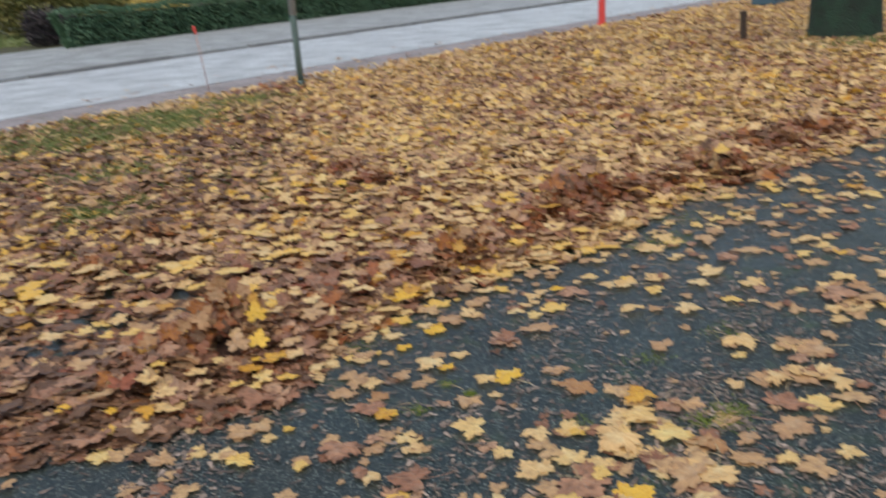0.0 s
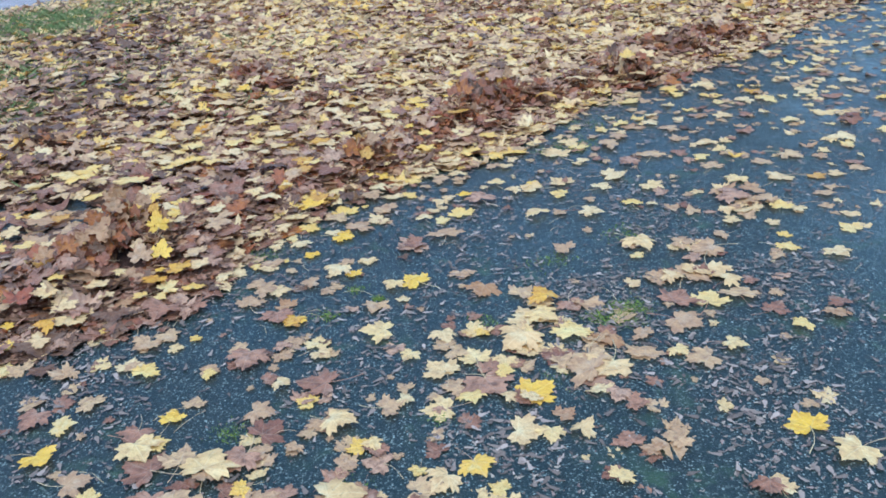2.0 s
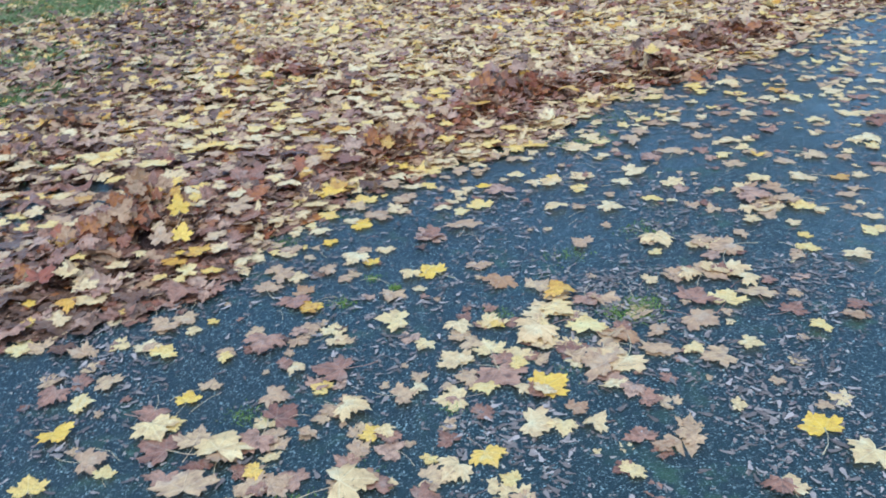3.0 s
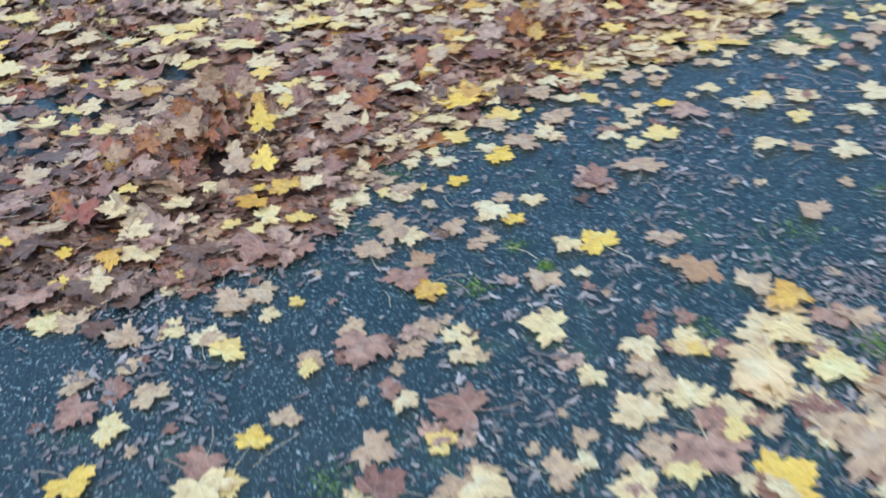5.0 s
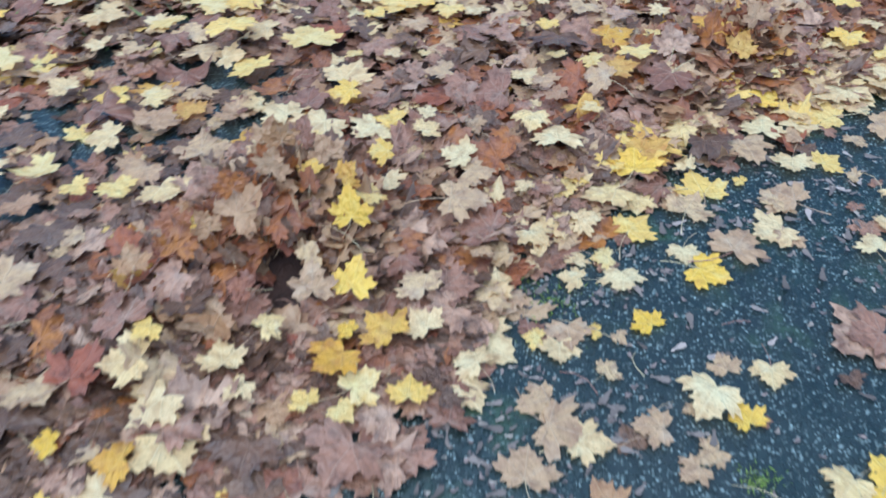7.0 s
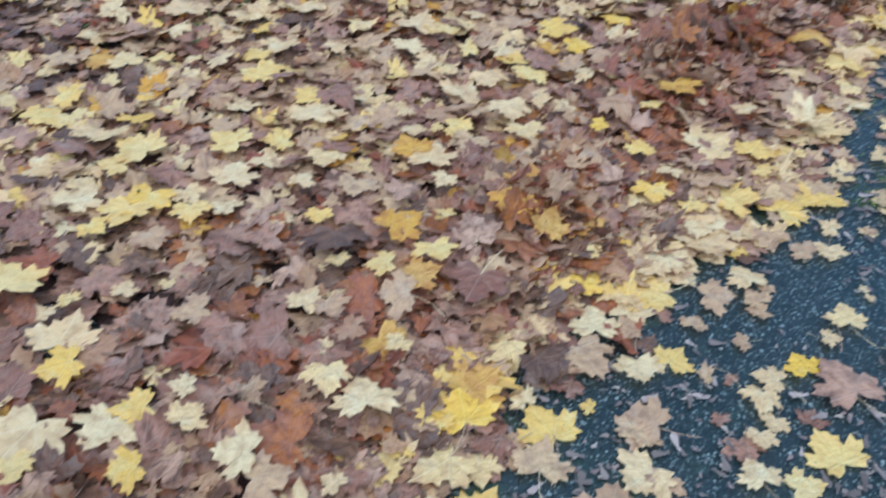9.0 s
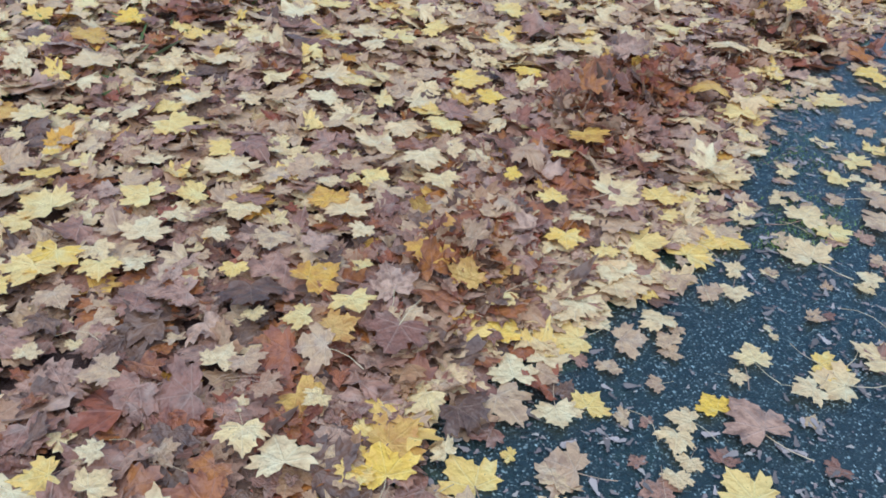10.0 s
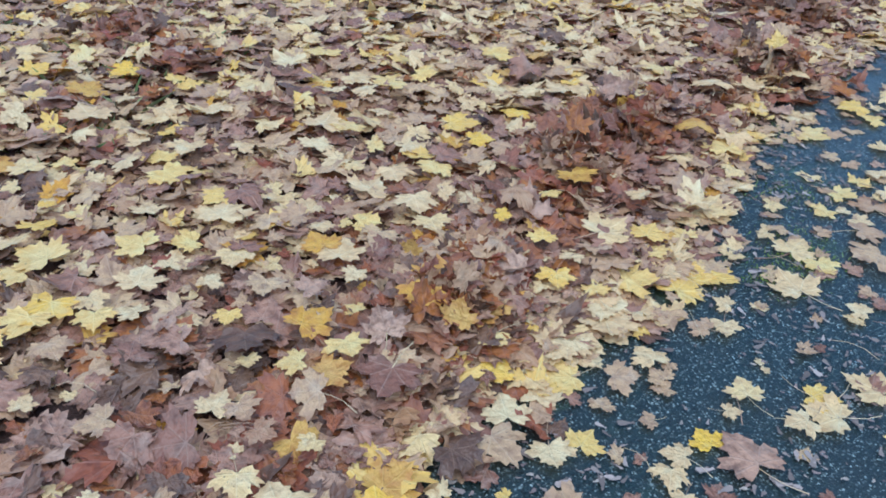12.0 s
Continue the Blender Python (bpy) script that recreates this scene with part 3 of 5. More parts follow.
fallen_leaf("cream", -0.025, 4.349, 0.102, 269)
fallen_leaf("cream", -0.001, 4.250, 0.081, 271)
fallen_leaf("cream", 0.118, 4.320, 0.063, 204)
fallen_leaf("gold", 0.174, 4.188, 0.056, 332)
fallen_leaf("yellow", 0.252, 4.091, 0.065, 74)
fallen_leaf("cream", -0.154, 4.604, 0.066, 306)
fallen_leaf("cream", -0.207, 4.887, 0.114, 61)
fallen_leaf("yellow", 0.235, 4.861, 0.128, 347)
fallen_leaf("gold", 0.448, 4.903, 0.096, 225)
fallen_leaf("yellow", 0.078, 4.551, 0.090, 218)
fallen_leaf("gold", 0.266, 4.720, 0.087, 349)
fallen_leaf("amber", 0.442, 4.339, 0.102, 283)
fallen_leaf("yellow", 0.323, 4.233, 0.058, 284)
fallen_leaf("cream", 0.447, 4.122, 0.119, 19)
fallen_leaf("cream", 0.610, 4.273, 0.061, 133)
fallen_leaf("cream", 0.841, 4.270, 0.128, 31)
fallen_leaf("amber", 0.984, 4.632, 0.120, 70)
fallen_leaf("yellow", 1.079, 4.587, 0.117, 77)
fallen_leaf("tan", 0.812, 4.371, 0.123, 309)
fallen_leaf("yellow", 0.581, 4.129, 0.094, 46)
fallen_leaf("yellow", 0.693, 4.129, 0.071, 107)
fallen_leaf("cream", 0.575, 3.981, 0.056, 177)
fallen_leaf("yellow", 0.707, 3.957, 0.081, 306)
fallen_leaf("yellow", 0.461, 3.951, 0.115, 347)
fallen_leaf("yellow", 0.245, 3.958, 0.081, 255)
fallen_leaf("yellow", 0.339, 3.926, 0.063, 77)
fallen_leaf("cream", 0.310, 4.028, 0.066, 196)
fallen_leaf("cream", 0.321, 3.809, 0.122, 254)
fallen_leaf("cream", 0.418, 3.842, 0.073, 19)
fallen_leaf("cream", 0.613, 3.764, 0.062, 245)
fallen_leaf("tan", 0.553, 3.770, 0.063, 133)
fallen_leaf("cream", 1.037, 4.456, 0.068, 212)
fallen_leaf("cream", -1.042, 3.388, 0.123, 241)
fallen_leaf("cream", -0.912, 3.383, 0.088, 241)
fallen_leaf("yellow", -0.864, 3.416, 0.066, 188)
fallen_leaf("yellow", -1.014, 3.543, 0.085, 200)
fallen_leaf("cream", -1.026, 3.621, 0.100, 71)
fallen_leaf("cream", -0.788, 3.456, 0.046, 178)
fallen_leaf("cream", -0.776, 3.381, 0.058, 45)
fallen_leaf("cream", -0.689, 3.304, 0.081, 173)
fallen_leaf("yellow", -0.862, 3.290, 0.064, 193)
fallen_leaf("yellow", -1.046, 3.312, 0.073, 279)
fallen_leaf("cream", -0.540, 3.242, 0.042, 142)
fallen_leaf("tan", -0.647, 3.250, 0.081, 7)
fallen_leaf("tan", -0.792, 3.657, 0.077, 190)
fallen_leaf("cream", -0.933, 3.739, 0.051, 74)
fallen_leaf("cream", -0.851, 3.745, 0.032, 267)
fallen_leaf("cream", -1.075, 3.691, 0.034, 140)
fallen_leaf("yellow", -1.038, 3.719, 0.043, 137)
fallen_leaf("yellow", 0.692, 3.500, 0.076, 327)
fallen_leaf("cream", 0.680, 3.448, 0.101, 141)
fallen_leaf("cream", 0.833, 3.503, 0.103, 126)
fallen_leaf("cream", 0.990, 3.756, 0.064, 125)
fallen_leaf("tan", 0.291, 3.513, 0.039, 173)
fallen_leaf("cream", 0.988, 4.038, 0.109, 34)
fallen_leaf("yellow", 1.206, 4.211, 0.076, 197)
fallen_leaf("cream", 1.070, 4.269, 0.067, 332)
fallen_leaf("cream", 0.946, 4.118, 0.050, 203)
fallen_leaf("yellow", 1.019, 3.953, 0.086, 268)
fallen_leaf("tan", 1.254, 4.075, 0.102, 341)
fallen_leaf("yellow", 1.334, 4.292, 0.092, 303)
fallen_leaf("cream", 1.832, 5.483, 0.150, 268, 25)
fallen_leaf("cream", 1.666, 5.082, 0.150, 293)
fallen_leaf("yellow", 1.495, 4.698, 0.143, 295)
fallen_leaf("cream", 1.538, 4.846, 0.132, 91)
fallen_leaf("yellow", 1.800, 4.870, 0.137, 174)
fallen_leaf("cream", -0.268, 5.463, 0.123, 123)
fallen_leaf("yellow", -0.131, 5.542, 0.127, 94)
fallen_leaf("yellow", 0.069, 5.228, 0.148, 206)
fallen_leaf("cream", -0.943, 5.057, 0.119, 114)
fallen_leaf("gold", -0.852, 5.472, 0.109, 223)
fallen_leaf("cream", -1.050, 5.508, 0.112, 210)
fallen_leaf("yellow", -1.165, 5.516, 0.092, 38)
fallen_leaf("cream", -0.807, 4.719, 0.083, 159)
fallen_leaf("cream", -0.784, 4.880, 0.068, 140)
fallen_leaf("cream", -0.635, 4.805, 0.098, 254)
fallen_leaf("cream", -0.469, 4.769, 0.074, 32)
fallen_leaf("cream", -0.246, 4.759, 0.085, 61)
fallen_leaf("yellow", -0.633, 4.271, 0.081, 185)
fallen_leaf("cream", 0.776, 5.063, 0.127, 146)
fallen_leaf("yellow", 0.887, 4.960, 0.112, 240)
fallen_leaf("cream", 0.690, 5.101, 0.105, 120)
fallen_leaf("cream", 1.238, 4.973, 0.131, 71)
fallen_leaf("yellow", 1.264, 4.707, 0.082, 335)
fallen_leaf("tan", 0.407, 4.015, 0.117, 88)
fallen_leaf("yellow", 0.639, 3.977, 0.090, 53)
fallen_leaf("tan", 0.113, 4.912, 0.094, 101)
fallen_leaf("cream", -0.890, 4.750, 0.046, 122)
fallen_leaf("cream", -0.736, 4.452, 0.071, 81)
fallen_leaf("yellow", -0.908, 4.463, 0.070, 193)
fallen_leaf("yellow", 0.220, 5.298, 0.104, 337)
fallen_leaf("yellow", 0.566, 5.482, 0.136, 45)
fallen_leaf("amber", 0.720, 5.439, 0.115, 149)
fallen_leaf("yellow", 1.151, 5.200, 0.114, 241)
fallen_leaf("cream", -0.043, 5.256, 0.119, 318)
fallen_leaf("cream", -0.427, 5.212, 0.112, 360)
fallen_leaf("yellow", -0.301, 3.193, 0.088, 52)
fallen_leaf("yellow", -0.361, 3.091, 0.050, 193)
fallen_leaf("cream", -0.504, 3.115, 0.076, 317)
fallen_leaf("cream", -0.404, 3.183, 0.064, 19)
fallen_leaf("cream", -0.012, 3.230, 0.086, 212)
fallen_leaf("tan", -0.091, 3.166, 0.098, 63)
fallen_leaf("cream", -0.199, 3.136, 0.055, 276)
fallen_leaf("gold", -0.156, 3.082, 0.086, 338)
fallen_leaf("mauve", 0.130, 2.960, 0.095, 194)
fallen_leaf("tan", -0.662, 3.153, 0.104, 3)
fallen_leaf("cream", -1.123, 3.275, 0.078, 23)
fallen_leaf("cream", -1.151, 3.447, 0.091, 150)
fallen_leaf("cream", -0.820, 3.168, 0.065, 305)
fallen_leaf("yellow", -0.843, 3.069, 0.072, 85)
fallen_leaf("cream", -1.108, 3.178, 0.042, 241)
fallen_leaf("yellow", -1.306, 3.652, 0.098, 146)
fallen_leaf("yellow", -0.940, 3.055, 0.045, 95)
fallen_leaf("tan", -0.607, 3.020, 0.050, 253)
fallen_leaf("yellow", -1.176, 3.787, 0.120, 111)
fallen_leaf("gold", -0.275, 2.935, 0.063, 134)
fallen_leaf("cream", -0.433, 2.843, 0.065, 276)
fallen_leaf("yellow", -0.481, 2.858, 0.045, 178)
fallen_leaf("tan", -0.419, 2.885, 0.069, 282)
fallen_leaf("yellow", -0.372, 2.892, 0.034, 186)
fallen_leaf("tan", -0.344, 2.806, 0.044, 58)
fallen_leaf("cream", -0.586, 2.777, 0.066, 160)
fallen_leaf("cream", -0.587, 2.716, 0.068, 314)
fallen_leaf("tan", -0.459, 2.719, 0.074, 203)
fallen_leaf("tan", -0.421, 2.667, 0.092, 347)
fallen_leaf("cream", -0.372, 2.649, 0.076, 0)
fallen_leaf("tan", -0.470, 2.580, 0.084, 90)
fallen_leaf("orange", -0.340, 2.549, 0.071, 123)
fallen_leaf("mauve", -0.364, 2.473, 0.098, 277)
fallen_leaf("gold", -0.310, 2.437, 0.083, 247)
fallen_leaf("cream", -1.165, 2.641, 0.086, 202)
fallen_leaf("cream", -1.097, 2.582, 0.083, 239)
fallen_leaf("cream", -1.049, 2.517, 0.104, 316)
fallen_leaf("gold", -0.819, 2.873, 0.073, 80, 45)
fallen_leaf("tan", -0.892, 2.851, 0.074, 90, 55)
fallen_leaf("tan", -0.914, 2.917, 0.059, 90, 45)
fallen_leaf("yellow", -0.930, 2.453, 0.042, 246)
fallen_leaf("amber", -1.119, 2.474, 0.065, 197)
fallen_leaf("gold", -1.252, 2.489, 0.051, 202)
fallen_leaf("yellow", -1.149, 2.695, 0.059, 240)
fallen_leaf("cream", -1.011, 2.681, 0.070, 117)
fallen_leaf("cream", -0.968, 2.635, 0.058, 241)
fallen_leaf("cream", -1.140, 2.410, 0.093, 221)
fallen_leaf("cream", -1.127, 2.348, 0.054, 283)
fallen_leaf("gold", -1.221, 2.384, 0.047, 173)
fallen_leaf("gold", -1.426, 2.506, 0.056, 10)
fallen_leaf("yellow", -1.205, 2.267, 0.089, 193)
fallen_leaf("tan", -0.714, 2.397, 0.076, 309)
fallen_leaf("yellow", -0.620, 2.374, 0.037, 230)
fallen_leaf("tan", -0.778, 2.359, 0.084, 232)
fallen_leaf("mauve", -0.682, 2.558, 0.078, 141)
fallen_leaf("mauve", -0.717, 2.526, 0.073, 128)
fallen_leaf("yellow", -1.514, 3.966, 0.148, 259)
fallen_leaf("cream", -1.637, 3.841, 0.106, 28)
fallen_leaf("yellow", -1.419, 3.110, 0.078, 312)
fallen_leaf("cream", -1.305, 3.106, 0.083, 315)
fallen_leaf("gold", -1.154, 2.956, 0.057, 346)
fallen_leaf("cream", -0.950, 2.758, 0.057, 49)
fallen_leaf("yellow", -0.766, 2.683, 0.082, 42)
fallen_leaf("yellow", -0.786, 2.630, 0.053, 322)
fallen_leaf("yellow", -0.856, 2.638, 0.053, 144)
fallen_leaf("yellow", -0.683, 2.691, 0.069, 97)
fallen_leaf("cream", -0.683, 2.827, 0.065, 138)
fallen_leaf("amber", -0.822, 2.723, 0.088, 237)
fallen_leaf("tan", -0.569, 2.936, 0.064, 58)
fallen_leaf("cream", -0.419, 3.024, 0.055, 175)
fallen_leaf("yellow", -2.000, 3.589, 0.141, 238)
fallen_leaf("yellow", -2.122, 3.667, 0.106, 259)
fallen_leaf("cream", -1.375, 3.696, 0.082, 4)
fallen_leaf("cream", -1.763, 3.708, 0.068, 292)
fallen_leaf("cream", -1.768, 3.504, 0.081, 156)
fallen_leaf("yellow", -1.619, 3.843, 0.087, 157)
fallen_leaf("yellow", -1.604, 3.474, 0.079, 202)
fallen_leaf("yellow", -1.383, 3.767, 0.118, 101)
fallen_leaf("yellow", -1.429, 3.996, 0.130, 319)
fallen_leaf("orange", -1.453, 3.386, 0.091, 76)
fallen_leaf("cream", -1.547, 3.305, 0.089, 195)
fallen_leaf("cream", -1.768, 3.148, 0.087, 60)
fallen_leaf("yellow", -1.633, 3.165, 0.085, 222)
fallen_leaf("yellow", -1.516, 3.103, 0.056, 325)
fallen_leaf("orange", -1.614, 3.033, 0.068, 318)
fallen_leaf("tan", -1.493, 2.813, 0.087, 48)
fallen_leaf("mauve", -1.467, 2.655, 0.093, 225)
fallen_leaf("tan", -1.305, 2.570, 0.087, 321)
fallen_leaf("rust", -1.246, 2.611, 0.088, 72)
fallen_leaf("rust", -0.856, 2.489, 0.071, 149)
fallen_leaf("mauve", -0.897, 2.420, 0.088, 257)
fallen_leaf("cream", -0.541, 3.436, 0.069, 266)
fallen_leaf("amber", -0.087, 3.743, 0.059, 162)
fallen_leaf("amber", -0.116, 3.871, 0.092, 230)
fallen_leaf("cream", -0.169, 2.766, 0.086, 241)
fallen_leaf("gold", 0.111, 2.647, 0.095, 127)
fallen_leaf("cream", 0.032, 2.622, 0.064, 235)
fallen_leaf("mauve", 0.116, 2.952, 0.119, 208)
fallen_leaf("orange", 0.345, 2.541, 0.099, 251)
fallen_leaf("cream", 0.602, 3.436, 0.071, 184)
fallen_leaf("cream", 0.653, 3.163, 0.080, 121)
fallen_leaf("yellow", 0.789, 3.348, 0.082, 156)
fallen_leaf("cream", 0.876, 3.136, 0.105, 332)
fallen_leaf("yellow", 1.072, 3.189, 0.079, 68)
fallen_leaf("cream", 0.992, 3.402, 0.082, 53)
fallen_leaf("cream", 1.082, 3.535, 0.125, 4)
fallen_leaf("cream", 1.213, 3.371, 0.096, 307)
fallen_leaf("mauve", 1.223, 3.282, 0.070, 356)
fallen_leaf("tan", 0.259, 3.027, 0.105, 85)
fallen_leaf("cream", 0.885, 3.882, 0.120, 96)
fallen_leaf("tan", 1.333, 3.763, 0.105, 71)
fallen_leaf("mauve", 1.200, 3.685, 0.092, 216)
fallen_leaf("tan", 1.176, 3.961, 0.137, 175)
fallen_leaf("cream", 1.486, 4.259, 0.087, 295)
fallen_leaf("orange", 1.380, 4.215, 0.104, 75)
fallen_leaf("cream", 1.900, 4.284, 0.104, 316)
fallen_leaf("tan", 1.557, 4.146, 0.096, 167)
fallen_leaf("cream", 2.318, 3.790, 0.114, 291)
fallen_leaf("amber", 1.950, 3.327, 0.085, 289)
fallen_leaf("cream", 2.041, 3.336, 0.070, 328)
fallen_leaf("orange", 1.605, 3.221, 0.110, 180)
fallen_leaf("cream", 1.592, 3.362, 0.094, 219)
fallen_leaf("cream", 1.795, 3.357, 0.104, 202)
fallen_leaf("yellow", 1.642, 3.021, 0.077, 69)
fallen_leaf("tan", 1.619, 3.105, 0.088, 181)
fallen_leaf("mauve", 1.485, 3.158, 0.113, 334)
fallen_leaf("cream", 1.399, 2.939, 0.068, 327)
fallen_leaf("cream", 1.547, 2.886, 0.059, 8)
fallen_leaf("cream", 1.873, 2.902, 0.063, 239)
fallen_leaf("yellow", 1.809, 2.781, 0.081, 118)
fallen_leaf("yellow", 1.504, 2.670, 0.079, 49)
fallen_leaf("yellow", 1.541, 2.774, 0.053, 50)
fallen_leaf("cream", 0.981, 2.794, 0.103, 286)
fallen_leaf("tan", 1.138, 2.775, 0.090, 345)
fallen_leaf("tan", 1.210, 2.710, 0.111, 187)
fallen_leaf("tan", 0.690, 2.806, 0.083, 138)
fallen_leaf("tan", 1.306, 2.814, 0.062, 184)
fallen_leaf("yellow", 0.943, 2.701, 0.048, 299)
fallen_leaf("cream", -0.058, 2.844, 0.059, 269)
fallen_leaf("amber", -0.312, 2.427, 0.076, 23)
fallen_leaf("cream", -0.220, 2.271, 0.067, 77)
fallen_leaf("cream", -0.204, 2.209, 0.062, 312)
fallen_leaf("cream", -0.025, 2.306, 0.103, 178)
fallen_leaf("cream", 0.068, 2.156, 0.061, 237)
fallen_leaf("cream", 0.180, 2.244, 0.070, 280)
fallen_leaf("yellow", 0.302, 2.248, 0.046, 229)
fallen_leaf("mauve", -0.430, 2.216, 0.104, 264)
fallen_leaf("tan", -0.463, 2.274, 0.071, 196)
fallen_leaf("cream", -0.796, 2.234, 0.073, 83)
fallen_leaf("yellow", -0.735, 2.193, 0.079, 67)
fallen_leaf("yellow", -0.539, 2.146, 0.048, 358)
fallen_leaf("yellow", -0.911, 1.956, 0.072, 4)
fallen_leaf("mauve", -1.002, 1.995, 0.079, 249)
fallen_leaf("gold", -0.924, 1.814, 0.079, 317)
fallen_leaf("gold", -0.607, 1.948, 0.063, 83)
fallen_leaf("yellow", -0.622, 1.839, 0.058, 17)
fallen_leaf("tan", -0.863, 2.054, 0.076, 144)
fallen_leaf("mauve", -0.328, 2.266, 0.050, 119)
fallen_leaf("mauve", -0.203, 2.048, 0.117, 166)
fallen_leaf("yellow", -0.231, 1.963, 0.062, 154)
fallen_leaf("tan", -0.363, 1.936, 0.081, 339)
fallen_leaf("mauve", -0.331, 1.845, 0.091, 43)
fallen_leaf("cream", -0.140, 1.851, 0.084, 340)
fallen_leaf("tan", -0.000, 1.901, 0.070, 16)
fallen_leaf("cream", 0.044, 1.924, 0.047, 338)
fallen_leaf("yellow", -0.078, 1.746, 0.077, 120)
fallen_leaf("mauve", -0.038, 1.721, 0.056, 262)
fallen_leaf("tan", -0.121, 1.674, 0.061, 1)
fallen_leaf("mauve", -0.035, 1.673, 0.076, 161)
fallen_leaf("yellow", 0.063, 1.626, 0.045, 244)
fallen_leaf("cream", 0.122, 1.577, 0.073, 226)
fallen_leaf("yellow", 0.211, 1.626, 0.084, 290)
fallen_leaf("cream", 0.203, 1.519, 0.053, 55)
fallen_leaf("yellow", 0.255, 1.538, 0.060, 144)
fallen_leaf("orange", -0.086, 1.579, 0.049, 221)
fallen_leaf("cream", -0.133, 1.546, 0.146, 10)
fallen_leaf("cream", -0.667, 1.810, 0.105, 301)
fallen_leaf("mauve", -0.631, 1.732, 0.101, 150)
fallen_leaf("tan", -0.543, 1.762, 0.088, 89)
fallen_leaf("cream", -0.467, 1.714, 0.130, 80)
fallen_leaf("mauve", -0.390, 1.732, 0.087, 234)
fallen_leaf("tan", -0.801, 1.699, 0.083, 17)
fallen_leaf("yellow", -0.750, 1.651, 0.047, 88)
fallen_leaf("yellow", -0.922, 1.613, 0.071, 109)
fallen_leaf("tan", -0.532, 1.583, 0.108, 93)
fallen_leaf("mauve", -0.594, 1.612, 0.083, 263)
fallen_leaf("yellow", -0.373, 1.616, 0.055, 213)
fallen_leaf("tan", -0.373, 1.572, 0.067, 325)
fallen_leaf("mauve", -0.691, 1.880, 0.077, 252)
fallen_leaf("cream", 0.468, 2.319, 0.150, 106)
fallen_leaf("amber", 0.533, 2.417, 0.092, 117)
fallen_leaf("tan", 0.475, 2.485, 0.084, 44)
fallen_leaf("yellow", 0.583, 2.203, 0.110, 87)
fallen_leaf("cream", 0.413, 2.181, 0.123, 218)
fallen_leaf("cream", 0.429, 2.134, 0.101, 263)
fallen_leaf("cream", 0.263, 2.109, 0.084, 107)
fallen_leaf("cream", 0.156, 2.065, 0.094, 124)
fallen_leaf("mauve", 0.287, 1.970, 0.121, 289)
fallen_leaf("yellow", 0.340, 2.020, 0.058, 345)
fallen_leaf("gold", 0.416, 1.914, 0.115, 30)
fallen_leaf("cream", 0.334, 1.894, 0.046, 26)
fallen_leaf("yellow", 0.233, 1.918, 0.071, 273)
fallen_leaf("cream", 0.140, 1.872, 0.085, 178)
fallen_leaf("tan", 0.572, 1.996, 0.134, 153)
fallen_leaf("cream", 0.649, 2.002, 0.111, 228)
fallen_leaf("tan", 0.601, 2.038, 0.107, 274)
fallen_leaf("orange", 0.470, 1.795, 0.066, 25)
fallen_leaf("cream", 0.353, 1.740, 0.093, 346)
fallen_leaf("mauve", 0.673, 1.820, 0.065, 345)
fallen_leaf("orange", 0.656, 1.621, 0.051, 150)
fallen_leaf("tan", 0.734, 1.659, 0.076, 169)
fallen_leaf("gold", 1.077, 1.670, 0.105, 98)
fallen_leaf("cream", 1.142, 1.543, 0.104, 211)
fallen_leaf("cream", 0.908, 1.454, 0.072, 74)
fallen_leaf("yellow", 1.293, 2.126, 0.071, 192)
fallen_leaf("cream", 1.048, 2.058, 0.072, 326)
fallen_leaf("tan", 0.930, 1.999, 0.096, 182)
fallen_leaf("cream", 0.873, 2.045, 0.055, 298)
fallen_leaf("yellow", 1.077, 2.337, 0.119, 65)
fallen_leaf("tan", 0.946, 2.211, 0.112, 318)
fallen_leaf("mauve", 0.976, 2.355, 0.107, 44)
fallen_leaf("tan", 1.191, 2.356, 0.092, 77)
fallen_leaf("orange", 1.436, 2.184, 0.067, 259)
fallen_leaf("mauve", 1.474, 2.241, 0.062, 109)
fallen_leaf("mauve", 1.261, 2.240, 0.075, 43)
fallen_leaf("tan", 1.084, 2.525, 0.113, 31)
fallen_leaf("cream", 1.162, 2.530, 0.121, 286)
fallen_leaf("cream", 1.195, 2.449, 0.081, 7)
fallen_leaf("cream", 0.862, 2.488, 0.057, 20)
fallen_leaf("cream", 1.006, 2.505, 0.075, 340)
fallen_leaf("cream", 1.655, 2.590, 0.096, 282)
fallen_leaf("tan", 0.796, 2.160, 0.067, 133)
fallen_leaf("tan", 0.772, 2.050, 0.081, 69)
fallen_leaf("cream", 0.512, 2.322, 0.110, 312)
fallen_leaf("mauve", 0.620, 2.376, 0.080, 284)
fallen_leaf("mauve", 0.638, 1.863, 0.060, 241)
fallen_leaf("mauve", 0.600, 1.935, 0.077, 191)
fallen_leaf("cream", 3.016, 5.372, 0.138, 189)
fallen_leaf("cream", 2.559, 4.667, 0.123, 352)
fallen_leaf("cream", 2.140, 4.558, 0.109, 188)
fallen_leaf("yellow", 2.263, 4.536, 0.121, 30)
fallen_leaf("amber", 2.259, 4.721, 0.095, 27)
fallen_leaf("cream", 2.887, 4.802, 0.107, 214)
fallen_leaf("cream", 2.033, 4.894, 0.129, 264)
fallen_leaf("cream", 2.438, 4.225, 0.102, 226)
fallen_leaf("yellow", 1.997, 4.706, 0.113, 267)
fallen_leaf("tan", 1.545, 3.975, 0.092, 106)
fallen_leaf("yellow", 1.552, 3.672, 0.077, 134)
fallen_leaf("cream", 1.652, 3.868, 0.090, 96)
fallen_leaf("mauve", 1.912, 4.010, 0.093, 134)
fallen_leaf("tan", 1.804, 3.555, 0.088, 96)
